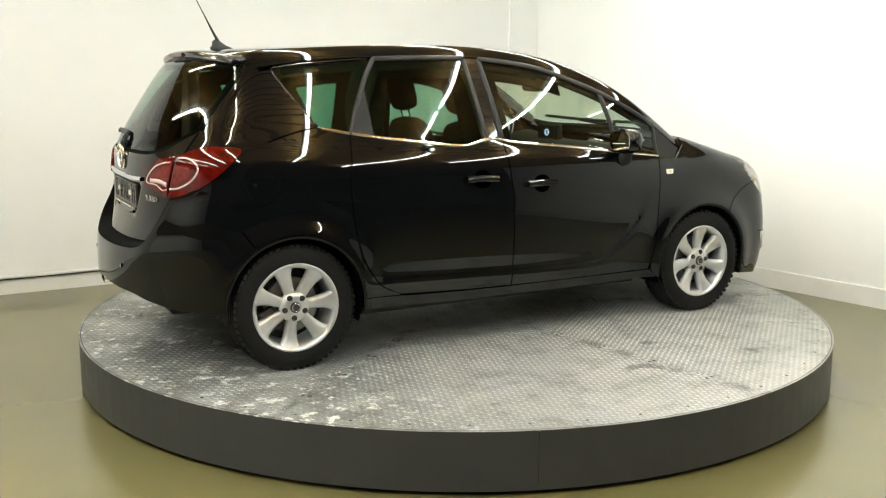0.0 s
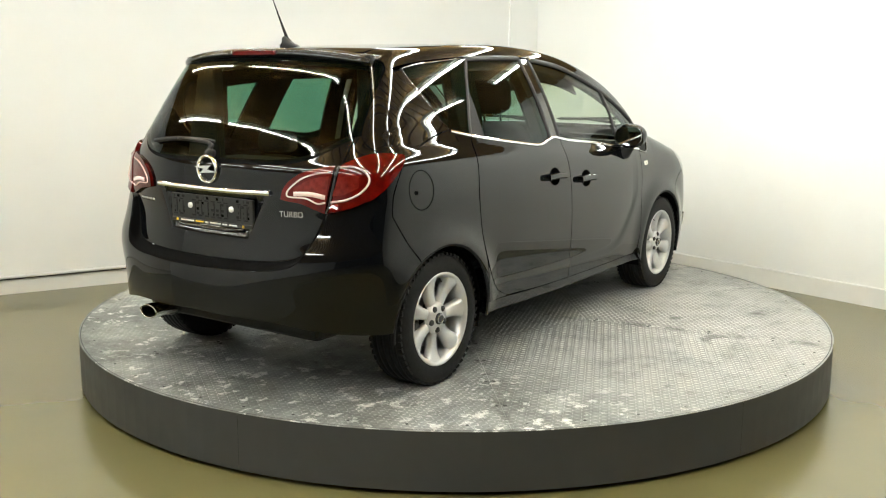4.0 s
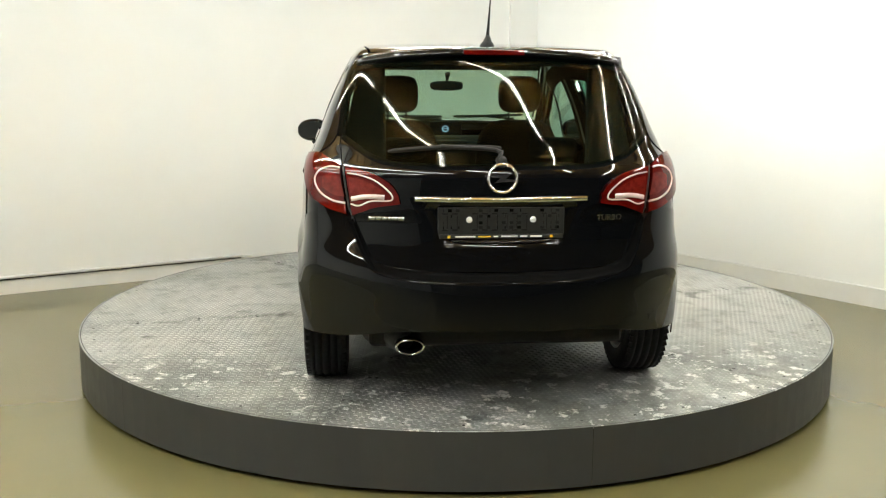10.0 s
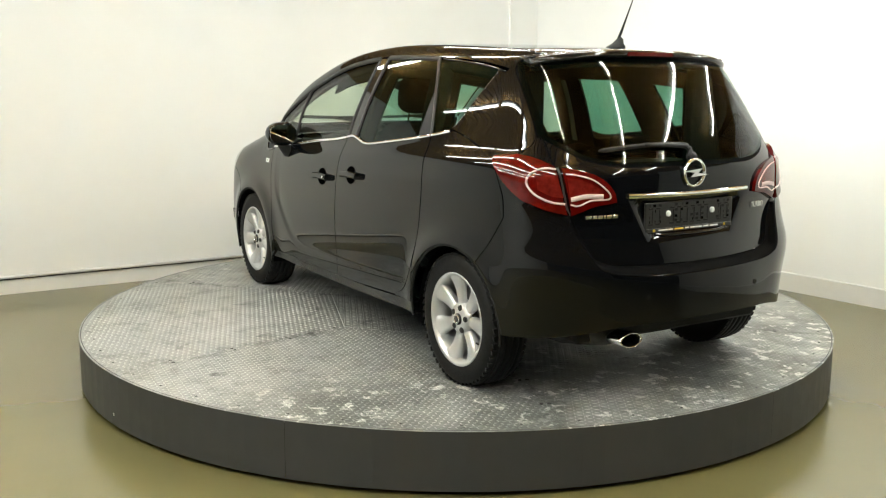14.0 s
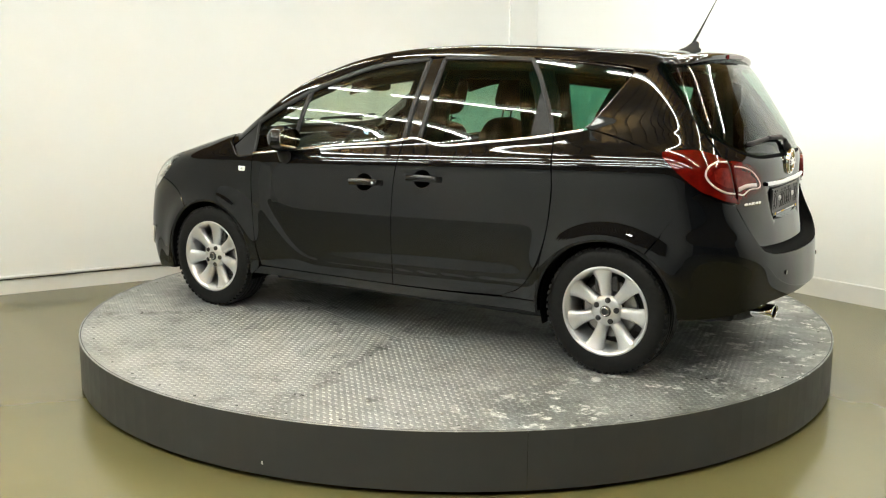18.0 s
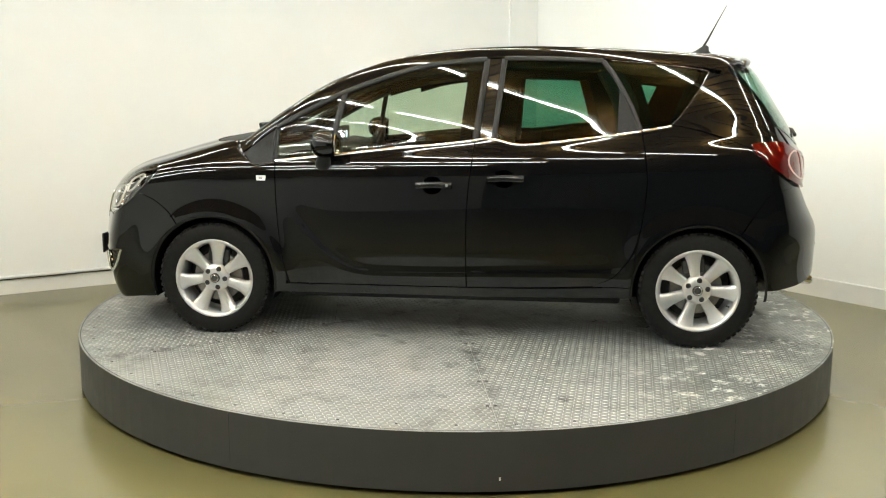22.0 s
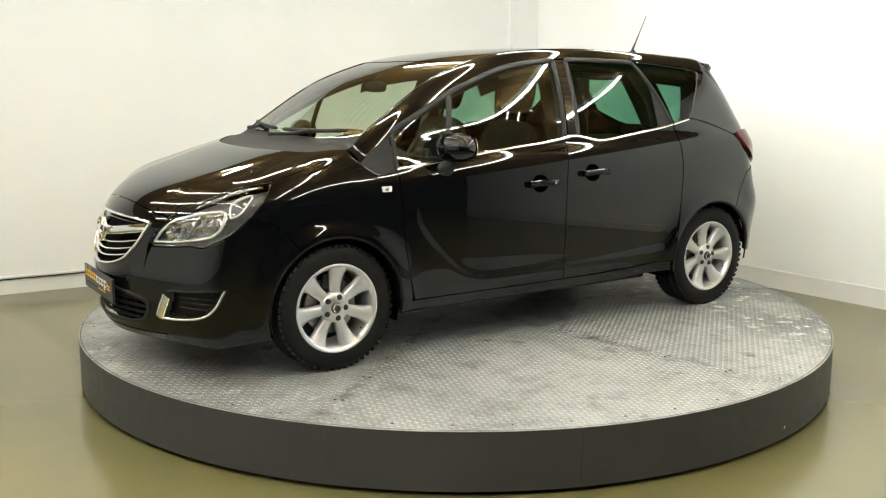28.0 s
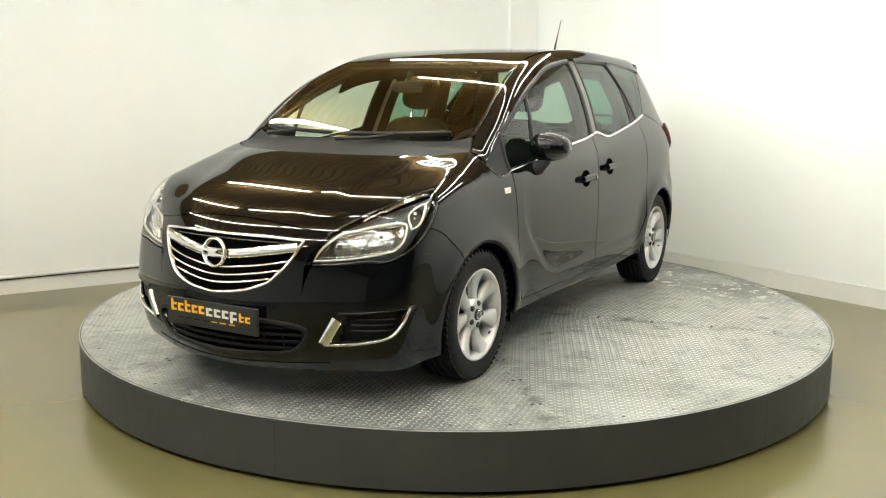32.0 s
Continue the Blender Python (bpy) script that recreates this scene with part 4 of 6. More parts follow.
# ---- lamps ----
def headlights():
    for mirror in (False, True):
        s = -1 if mirror else 1
        low = free((2.099, 0.411, 0.638), (2.041, 0.534, 0.643), (1.983, 0.644, 0.656), (1.935, 0.727, 0.657), (1.846, 0.796, 0.708), (1.773, 0.815, 0.765), (1.679, 0.812, 0.856), (1.610, 0.766, 0.935), n=50)
        high = above((2.016, 0.487), (1.976, 0.532), (1.856, 0.643), (1.743, 0.716), (1.645, 0.754), (1.612, 0.762), n=50)
        left = free((2.099, 0.411, 0.638), (2.083, 0.434, 0.692), (2.048, 0.466, 0.737), (2.016, 0.487, 0.775), n=14)
        right = free((1.610, 0.766, 0.935), (1.612, 0.762, 0.94), n=14)
        net = grid(low, high, left, right, 40, 16)
        lamp = panel("headlight", net, LENS_CLEAR, car, "clear headlight with bright reflectors", lift=0.001, thick=0.003, sheet=True, mirror=mirror)
        panel("lamp_housing", net, LAMP_GREY, lamp, "grey lamp housing", lift=-0.055, thick=0.01, mirror=mirror, gap="")
        mid = [(2.083, 0.438, 0.656), (2.027, 0.553, 0.663), (1.968, 0.661, 0.681), (1.915, 0.739, 0.700), (1.879, 0.767, 0.738), (1.848, 0.765, 0.803), (1.862, 0.740, 0.820), (1.926, 0.648, 0.803), (2.004, 0.526, 0.768), (2.051, 0.473, 0.715)]
        outline = np.vstack([free(*mid[:4], n=30), free(*mid[3:7], n=24)[1:], free(*mid[6:9], n=24)[1:], free(mid[8], mid[9], mid[0], n=14)[1:]])
        strip("daylight_guide", outline, 0.009, 0.006, LIGHT_GUIDE, lamp, "white daylight guide", lift=-0.010, mirror=mirror)
        box_line = free((1.835, 0.785, 0.789), (1.824, 0.760, 0.845), (1.778, 0.766, 0.876), (1.722, 0.782, 0.885), (1.76, 0.795, 0.835), (1.797, 0.80, 0.803), (1.835, 0.785, 0.789), n=50)
        strip("indicator_rim", box_line, 0.007, 0.006, LIGHT_GUIDE, lamp, "white indicator rim", lift=-0.014, mirror=mirror)
        strip("lamp_edge", join(left[::-1], low, n=90), 0.010, 0.004, GLOSS_BLACK, lamp, lift=-0.006, mirror=mirror)
        strip("lamp_edge", high, 0.010, 0.004, GLOSS_BLACK, lamp, lift=-0.006, mirror=mirror)
        inner = grid(free(*mid[:4], n=20), free(*mid[8:5:-1], n=20), free(mid[0], mid[9], mid[8], n=10), free(*mid[3:7], n=10), 30, 10)
        panel("reflector_plate", inner, LAMP_SILVER, lamp, "silver reflector surround", lift=-0.045, thick=0.004, mirror=mirror, gap="")
        strip("lamp_web", inner[15, :], 0.006, 0.03, LAMP_SILVER, lamp, lift=-0.042, mirror=mirror)
        for k in (1, 8):
            strip("reflector_rim", inner[:, k], 0.005, 0.010, CHROME, lamp, lift=-0.040, mirror=mirror)
        for (x, y, z), r in (((2.030, 0.545, 0.706), 0.046), ((1.925, 0.690, 0.745), 0.050), ((1.785, 0.772, 0.838), 0.034)):
            prof = [(r, 0.0), (r * 0.92, -0.012), (r * 0.75, -0.03), (r * 0.45, -0.045), (0.001, -0.05)]
            vs, fs = lathe(prof, 28, "x")
            m = Matrix.Rotation(radians(35), 4, "Z")
            vs = [m @ Vector((a, b, c)) + Vector((x - 0.020, y - 0.014, z)) for a, b, c in vs]
            vs = [(a, b * s, c) for a, b, c in vs]
            bowl = mesh_ob("reflector_bowl", vs, fs, CHROME, lamp, "bright bowl reflector", smooth=True)
            bm = bmesh.new()
            bmesh.ops.create_uvsphere(bm, u_segments=12, v_segments=8, radius=r * 0.28, matrix=Matrix.Translation((x - 0.045, (y - 0.035) * s, z)))
            part("bulb", bm, DARK_METAL if r > 0.04 else WHITE_PLASTIC, bowl, smooth=True)
        # ribbed upper tail of the lamp
        tail = grid(free((1.86, 0.66, 0.862), (1.76, 0.72, 0.898), (1.66, 0.762, 0.915), n=16), free((1.96, 0.56, 0.80), (1.85, 0.65, 0.868), (1.66, 0.755, 0.922), n=16), free((1.86, 0.66, 0.862), (1.96, 0.56, 0.80), n=6), free((1.66, 0.762, 0.915), (1.66, 0.755, 0.922), n=6), 16, 4)
        for k in (0, 2):
            strip("upper_rib", tail[:, k], 0.006, 0.005, LAMP_SILVER, lamp, lift=-0.016, mirror=mirror)


def tail_lights():
    for mirror in (False, True):
        # the fixed outer lamp on the wing
        div = behind((0.640, 0.848), (0.652, 0.93), (0.662, 1.0), (0.668, 1.052), n=16)
        tip = free((-1.555, 0.775, 1.068), (-1.56, 0.782, 1.06), n=6)
        low = free((-1.56, 0.785, 1.055), (-1.61, 0.80, 1.016), (-1.67, 0.785, 0.958), (-1.735, 0.752, 0.898), (-1.79, 0.705, 0.862), (-1.845, 0.640, 0.845), n=40)
        high = free((-1.555, 0.775, 1.07), (-1.62, 0.765, 1.083), (-1.70, 0.725, 1.082), (-1.80, 0.668, 1.055), n=40)
        net = grid(low, high, free((-1.56, 0.785, 1.055), (-1.555, 0.775, 1.07), n=4), div, 34, 14)
        lamp = panel("tail_light", net, LENS_RED, car, "red tail light with pale inner light guides", lift=0.016, thick=0.04, mirror=mirror)
        # bright horseshoe guide and pale field inside
        g = free((-1.838, 0.642, 0.900), (-1.80, 0.69, 0.908), (-1.758, 0.728, 0.935), (-1.732, 0.745, 0.978), (-1.735, 0.735, 1.012), (-1.765, 0.70, 1.032), (-1.80, 0.662, 1.034), n=50)
        strip("light_guide", g, 0.009, 0.004, TAIL_GUIDE, lamp, "white horseshoe light guide", lift=0.016, mirror=mirror)
        field = grid(free((-1.832, 0.645, 0.925), (-1.80, 0.685, 0.93), (-1.762, 0.722, 0.955), n=16), free((-1.805, 0.662, 1.012), (-1.775, 0.692, 1.012), (-1.752, 0.718, 1.0), n=16), free((-1.832, 0.645, 0.925), (-1.805, 0.662, 1.012), n=8), free((-1.762, 0.722, 0.955), (-1.752, 0.718, 1.0), n=8), 12, 8)
        panel("lamp_field", field, LENS_PALE, lamp, "pale red lamp field", lift=0.0165, thick=0.001, mirror=mirror, gap="")
        # the inner lamp on the tailgate
        div2 = behind((0.622, 0.846), (0.634, 0.93), (0.644, 1.0), (0.650, 1.048), n=16)
        low2 = behind((0.622, 0.846), (0.58, 0.862), (0.52, 0.884), (0.46, 0.893), (0.418, 0.900), n=30)
        high2 = behind((0.650, 1.048), (0.60, 1.042), (0.52, 1.022), (0.46, 0.985), (0.428, 0.94), n=30)
        net = grid(low2, high2, div2, behind((0.418, 0.900), (0.428, 0.94), n=6), 26, 12)
        lamp2 = panel("tail_light_inner", net, LENS_RED, gate, "red tailgate lamp with a pale light guide", lift=0.016, thick=0.018, mirror=mirror)
        g = behind((0.636, 1.022), (0.58, 1.015), (0.52, 0.995), (0.466, 0.952), (0.452, 0.925), (0.47, 0.915), (0.54, 0.912), (0.59, 0.892), (0.624, 0.898), n=50)
        strip("light_guide", g, 0.0065, 0.004, TAIL_GUIDE, lamp2, "white light guide", lift=0.016, mirror=mirror)
        field = grid(behind((0.625, 0.915), (0.56, 0.925), (0.48, 0.925), n=14), behind((0.632, 1.008), (0.56, 0.995), (0.485, 0.955), n=14), behind((0.625, 0.915), (0.632, 1.008), n=6), behind((0.48, 0.925), (0.485, 0.955), n=6), 12, 6)
        panel("lamp_field", field, LENS_PALE, lamp2, "pale red lamp field", lift=0.0165, thick=0.001, mirror=mirror, gap="")
        strip("lamp_reflector", behind((0.622, 0.918), (0.56, 0.930), (0.485, 0.929), n=20), 0.020, 0.002, TAIL_GUIDE, lamp2, "greyish pink lamp reflector", lift=0.0165, mirror=mirror)
        strip("lamp_joint", (div + div2) / 2, 0.008, 0.003, DARK_METAL, lamp, lift=0.006, mirror=mirror)


headlights()
tail_lights()


# ---- tail details ----
def emblem(at, facing, r, parent, name):
    """A round chrome badge: a ring crossed by a flat bar with a kink."""
    vs, fs = lathe([(r, -0.006), (r, 0.006), (r * 0.93, 0.011), (r * 0.84, 0.008), (r * 0.81, -0.006)], 40, "x")
    m = Matrix.Translation(at) @ facing
    ringed = mesh_ob(name, [m @ Vector(v) for v in vs], fs, CHROME, parent, "round chrome badge with a plain bar", smooth=True)
    bm = bmesh.new()
    pts = [(-1.16, 0.15), (0.50, 0.28), (0.18, -0.02), (1.16, -0.15), (-0.50, -0.28), (-0.18, 0.02)]
    a = [bm.verts.new(m @ Vector((0.014, x * r, z * r))) for x, z in pts]
    b = [bm.verts.new(m @ Vector((-0.004, x * r, z * r))) for x, z in pts]
    bm.faces.new(a)
    bm.faces.new(b[::-1])
    for i in range(len(pts)):
        bm.faces.new((a[i], b[i], b[(i + 1) % len(pts)], a[(i + 1) % len(pts)]))
    bmesh.ops.recalc_face_normals(bm, faces=bm.faces)
    part("badge_bar", bm, CHROME, ringed)
    return ringed


def flat_box(name, y0, z0, y1, z1, x, depth, material, parent, label="", bevel=0.0):
    bm = bmesh.new()
    box(bm, (min(x, x + depth), min(y0, y1), z0), (max(x, x + depth), max(y0, y1), z1), bevel)
    return part(name, bm, material, parent, label)


def words(text, size, m, material, parent, name, label):
    c = bpy.data.curves.new(name, "FONT")
    c.body, c.size, c.extrude, c.align_x, c.align_y = text, size, 0.0012, "CENTER", "CENTER"
    tmp = new(name, c)
    me = bpy.data.meshes.new_from_object(tmp.evaluated_get(bpy.context.evaluated_depsgraph_get()))
    bpy.data.objects.remove(tmp)
    me.materials.clear()
    me.materials.append(material)
    ob = new(name, me)
    ob.parent, ob.matrix_basis = parent, m
    return tagged(ob, label) if label else ob


def tail_details():
    emblem((-1.952, 0.0, 1.012), Matrix.Rotation(math.pi, 4, "Z"), 0.065, gate, "badge")
    strip("chrome_bar", behind((0.362, 0.925), (0.2, 0.923), (0.0, 0.922), (-0.2, 0.923), (-0.362, 0.925), n=40), 0.020, 0.016, CHROME, gate, "broad chrome bar above the plate")
    x0 = -1.926
    holder = flat_box("plate_holder", -0.268, 0.768, 0.268, 0.888, x0, -0.014, SIGN_BLACK, gate, "empty black number plate holder", 0.006)
    flat_box("holder_lip", -0.262, 0.757, 0.262, 0.775, x0, -0.020, SIGN_BLACK, holder, "", 0.004)
    rnd = random.Random(4)
    for k in range(12):
        y = -0.235 + 0.042 * k
        if abs(abs(y) - 0.135) > 0.02:
            flat_box("holder_rib", y, 0.79, y + 0.024, 0.795 + 0.004 * rnd.random(), x0 - 0.013, -0.003, MATT_BLACK, holder)
            flat_box("holder_rib", y, 0.86, y + 0.024, 0.866, x0 - 0.013, -0.003, MATT_BLACK, holder)
            flat_box("holder_rib", y, 0.80, y + 0.004, 0.856, x0 - 0.013, -0.003, MATT_BLACK, holder)
    for i in range(16):
        for z in (0.798, 0.818, 0.846, 0.870):
            y = -0.245 + 0.0325 * i
            if min(abs(y - 0.136), abs(y + 0.134)) > 0.03 and rnd.random() < 0.85:
                flat_box("holder_slot", y, z, y + 0.004 + 0.012 * (rnd.random() < 0.4), z + 0.012, x0 - 0.0125, -0.0024, LINE_DARK if rnd.random() < 0.35 else MATT_BLACK, holder)
    for y in (0.136, -0.134):
        vs, fs = lathe([(0.0, -0.004), (0.007, -0.004), (0.0125, -0.002), (0.0135, 0.004)], 20, "x")
        mesh_ob("fixing_disc", [(x0 - 0.018 + a, b + y, c + 0.837) for a, b, c in vs], fs, WHITE_PLASTIC, holder, "white round fixing cap", smooth=True)
    # printed line under the plate: plain bars
    y = 0.195
    for w, mat in ((0.085, WHITE_PLASTIC), (0.052, YELLOW), (0.02, WHITE_PLASTIC), (0.07, WHITE_PLASTIC), (0.03, WHITE_PLASTIC), (0.05, WHITE_PLASTIC)):
        flat_box("print_bar", y, 0.7635, y - w, 0.7698, x0 - 0.0205, -0.0012, mat, holder)
        y -= w + 0.012
    for y in (0.222, -0.212):
        flat_box("print_dot", y - 0.006, 0.761, y + 0.006, 0.772, x0 - 0.0205, -0.0014, YELLOW, holder, "", 0.002)
    strip("grip_edge", behind((0.21, 0.748), (0.15, 0.742), (0.0, 0.740), (-0.15, 0.742), (-0.21, 0.748), n=30), 0.012, 0.010, PAINT, gate)
    # plain bars for the model's name, and the word on the other side
    y = 0.555
    for w in (0.026, 0.018, 0.02, 0.008, 0.02, 0.022):
        p = behind((y, 0.84), (y - w, 0.84), n=4)
        strip("name_bar", p, 0.017, 0.003, SATIN_CHROME, gate)
        y -= w + 0.006
    q = behind((-0.40, 0.838), (-0.535, 0.838), n=3)
    n_ = skin_normal(q)[1]
    z_, x_ = Vector(n_), Vector(q[2] - q[0]).normalized()
    y_ = z_.cross(x_).normalized()
    x_ = y_.cross(z_)
    m = Matrix.Translation(Vector(q[1]) + z_ * 0.004) @ Matrix((x_, y_, z_)).transposed().to_4x4()
    words("TURBO", 0.036, m, SATIN_CHROME, gate, "lettering", "satin chrome lettering")
    # rear wiper
    bm = bmesh.new()
    arm = behind((0.02, 1.072), (0.0, 1.105), (0.05, 1.122), (0.25, 1.132), n=14)
    nn = skin_normal(arm)
    tube_along(bm, arm + nn * 0.018, [0.013] * 3 + [0.009] * 11, 8)
    wiper = part("rear_wiper", bm, MATT_BLACK, gate, "black rear wiper", smooth=True)
    blade = behind((0.0, 1.128), (0.15, 1.133), (0.3, 1.128), (0.47, 1.112), n=20)
    bm = bmesh.new()
    tube_along(bm, blade + skin_normal(blade) * 0.012, [0.006] + [0.011] * 18 + [0.005], 6)
    part("wiper_blade", bm, MATT_BLACK, wiper, smooth=True)
    bm = bmesh.new()
    base = behind((0.0, 1.075), (0.0, 1.08), n=2)
    tube_along(bm, [base[0], base[0] + skin_normal(base)[0] * 0.03], [0.024, 0.018], 14)
    part("wiper_hub", bm, MATT_BLACK, wiper, smooth=True)
    # roof spoiler with the third brake light
    ys = np.linspace(-0.60, 0.60, 41)
    verts, faces = [], []
    for y in ys:
        e = abs(y) / 0.60
        x1 = -1.645 + 0.15 * y * y + 0.05 * e**8
        zt, droop, q = 1.552 - 0.055 * y * y, 0.024 * e**3, 0.05 * y * y
        prof = [(-1.44, 1.562 - q), (-1.53, 1.558 - q), (x1 + 0.03, zt + 0.003), (x1, zt - 0.012), (x1 + 0.006, zt - 0.034), (x1 + 0.035, zt - 0.050), (-1.52 + 0.04 * e**6, 1.480 - q), (-1.44, 1.50 - q)]
        for x, z in prof:
            verts.append((x, y, z - droop))
    k = 8
    for i in range(40):
        for j in range(k):
            faces.append((i * k + j, i * k + (j + 1) % k, (i + 1) * k + (j + 1) % k, (i + 1) * k + j))
    faces += [tuple(range(k))[::-1], tuple(range(40 * k, 41 * k))]
    bm = bmesh.new()
    vv = [bm.verts.new(v) for v in verts]
    for f in faces:
        bm.faces.new([vv[i] for i in f])
    bmesh.ops.recalc_face_normals(bm, faces=bm.faces)
    bmesh.ops.bevel(bm, geom=[e for e in bm.edges if abs((e.verts[0].co - e.verts[1].co).y) > 1e-4], offset=0.004, segments=2, affect="EDGES")
    spoiler = part("roof_spoiler", bm, PAINT, gate, smooth=True)
    bm = bmesh.new()
    box(bm, (-1.6515, -0.135, 1.521), (-1.620, 0.135, 1.542), 0.006)
    part("brake_light", bm, LENS_RED, spoiler, "red high brake light")
    # antenna
    vs, fs = lathe([(0.034, 0.0), (0.032, 0.012), (0.02, 0.024), (0.012, 0.045), (0.001, 0.055)], 20, "z")
    foot = mesh_ob("antenna_foot", [(x * 1.9 - 1.395 - z * 0.75, y, z + 1.562) for x, y, z in vs], fs, MATT_BLACK, car, "black roof antenna foot", smooth=True)
    bm = bmesh.new()
    tube_along(bm, [(-1.408, 0, 1.585), (-1.425, 0, 1.62), (-1.447, 0, 1.66), (-1.487, 0, 1.74), (-1.541, 0, 1.846)], [0.009, 0.008, 0.006, 0.0032, 0.0022], 8)
    part("antenna_mast", bm, MATT_BLACK, foot, "thin black antenna mast", smooth=True)
    # filler flap on the right flank
    a = np.linspace(0, 2 * math.pi, 40, endpoint=False)
    loop = side(*[(-1.475 + 0.082 * math.cos(t), 0.93 + 0.088 * math.sin(t)) for t in a], n=40)
    strip("filler_flap", loop, 0.004, 0.0012, LINE_DARK, car, "round fuel filler flap joint", mirror=True, closed=True)
    c = side((-1.512, 0.921), (-1.515, 0.921), n=2)
    bm = bmesh.new()
    tube_along(bm, [c[0] * [1, -1, 1], c[0] * [1, -1, 1] + Vector((0, -0.004, 0))], 0.009, 12)
    part("flap_catch", bm, LINE_DARK, car)
    for s in (1, -1):
        c = behind((0.33 * s, 0.50), (0.33 * s, 0.505), n=2)
        bm = bmesh.new()
        tube_along(bm, [c[0], c[0] + np.array([-0.004, 0, 0])], 0.011, 14)
        part("parking_sensor", bm, GLOSS_BLACK, car)


tail_details()


# ---- nose details ----
def nose_details():
    G = [(0.0, 0.752), (0.25, 0.748), (0.392, 0.738), (0.385, 0.72), (0.345, 0.645), (0.30, 0.594), (0.265, 0.56), (0.20, 0.533), (0.12, 0.515), (0.0, 0.503)]
    half = join(ahead(*G[:3], n=20), ahead(*G[2:], n=30), n=60)
    frame_line = np.vstack([half, half[::-1][1:] * [1, -1, 1]])
    trim = strip("grille_rim", frame_line, 0.012, 0.010, CHROME, bumper, "chrome grille surround")
    back = ahead((-0.40, 0.63), (0.0, 0.63), (0.40, 0.63), n=20)
    # dark backing behind grille and intakes
    low, high = ahead((-0.46, 0.48), (0.0, 0.48), (0.46, 0.48), n=20), ahead((-0.46, 0.765), (0.0, 0.765), (0.46, 0.765), n=20)
    panel("grille_back", grid(low, high, ahead((-0.46, 0.48), (-0.46, 0.765), n=8), ahead((0.46, 0.48), (0.46, 0.765), n=8), 20, 8), LINE_DARK, bumper, "dark void behind the grille", lift=-0.05, thick=0.004, gap="")
    # broad upper wing and four slim bars
    wing = ahead((-0.372, 0.712), (-0.25, 0.694), (-0.1, 0.673), (0.0, 0.668), (0.1, 0.673), (0.25, 0.694), (0.372, 0.712), n=50)
    strip("grille_wing", wing, 0.042, 0.016, CHROME, bumper, "broad chrome grille wing", lift=-0.008)
    strip("grille_upper", ahead((-0.375, 0.727), (0.0, 0.735), (0.375, 0.727), n=40), 0.006, 0.004, GLOSS_BLACK, bumper, lift=-0.01)
    for z0, z1, w in ((0.652, 0.612, 0.345), (0.614, 0.578, 0.315), (0.576, 0.545, 0.268)):
        bar = ahead((-w, z0), (-w * 0.55, z0 - (z0 - z1) * 0.62), (0.0, z1), (w * 0.55, z0 - (z0 - z1) * 0.62), (w, z0), n=40)
        strip("grille_bar", bar, 0.0075, 0.008, CHROME, bumper, lift=-0.010)
    emblem((2.203, 0.0, 0.672), Matrix.Rotation(radians(-6), 4, "Y"), 0.066, bumper, "badge")
    # dealer's board: black board with plain bars for its print
    x0 = 2.226
    board = flat_box("dealer_board", -0.262, 0.335, 0.262, 0.455, x0, 0.012, SIGN_BLACK, bumper, "black dealer board with orange and white print bars", 0.004)
    # each letter becomes an upright bar with a foot; the small line below is plain dashes
    def letters(y, z, marks, w, h, mat):
        for mark in marks:
            tall = {"t": 1.45, "s": 1.0, "l": 1.0}[mark]
            drop = 0.4 if mark == "l" else 0.0
            flat_box("print_bar", -y, z - drop * h, w * 0.34 - y, z + tall * h, x0 + 0.0115, 0.0012, mat, board)
            flat_box("print_bar", w * 0.34 - y, z, w * 0.80 - y, z + h * 0.28, x0 + 0.0115, 0.0012, mat, board)
            flat_box("print_bar", w * 0.34 - y, z + h * 0.70, w * 0.80 - y, z + h, x0 + 0.0115, 0.0012, mat, board)
            y -= w
        return y
    y = letters(0.236, 0.396, "tstss", 0.041, 0.036, ORANGE)
    y = letters(y - 0.002, 0.392, "sssl", 0.046, 0.036, WHITE_PLASTIC)
    letters(y - 0.004, 0.388, "ts", 0.034, 0.026, ORANGE)
    for k in range(7):
        flat_box("print_bar", k * 0.05 - 0.20, 0.366, k * 0.05 - 0.165, 0.372, x0 + 0.0115, 0.0012, MATT_BLACK if k < 4 else ORANGE, board)
    # lower intake grille
    low, high = ahead((-0.44, 0.195), (0.0, 0.19), (0.44, 0.195), n=20), ahead((-0.44, 0.42), (0.0, 0.43), (0.44, 0.42), n=20)
    panel("intake_back", grid(low, high, ahead((-0.44, 0.195), (-0.44, 0.42), n=8), ahead((0.44, 0.195), (0.44, 0.42), n=8), 20, 8), LINE_DARK, bumper, lift=-0.045, thick=0.004, gap="")
    for z in (0.268, 0.30, 0.332, 0.364):
        strip("intake_slat", ahead((-0.415, z), (0.0, z), (0.415, z), n=30), 0.012, 0.008, RUBBER, bumper, lift=-0.014)
    for k in range(11):
        y = -0.40 + 0.08 * k
        strip("intake_rib", ahead((y, 0.25), (y, 0.385), n=6), 0.008, 0.006, RUBBER, bumper, lift=-0.018)
    I = INTAKE[1:-1]
    edge = ahead((-0.0, 0.236), *I, (0.0, 0.41), n=40)
    strip("intake_rim", np.vstack([edge, edge[::-1][1:] * [1, -1, 1]]), 0.022, 0.006, MATT_BLACK, bumper)
    strip("lip_shadow", ahead((-0.5, 0.212), (0.0, 0.20), (0.5, 0.212), n=30), 0.006, 0.002, LINE_DARK, bumper)
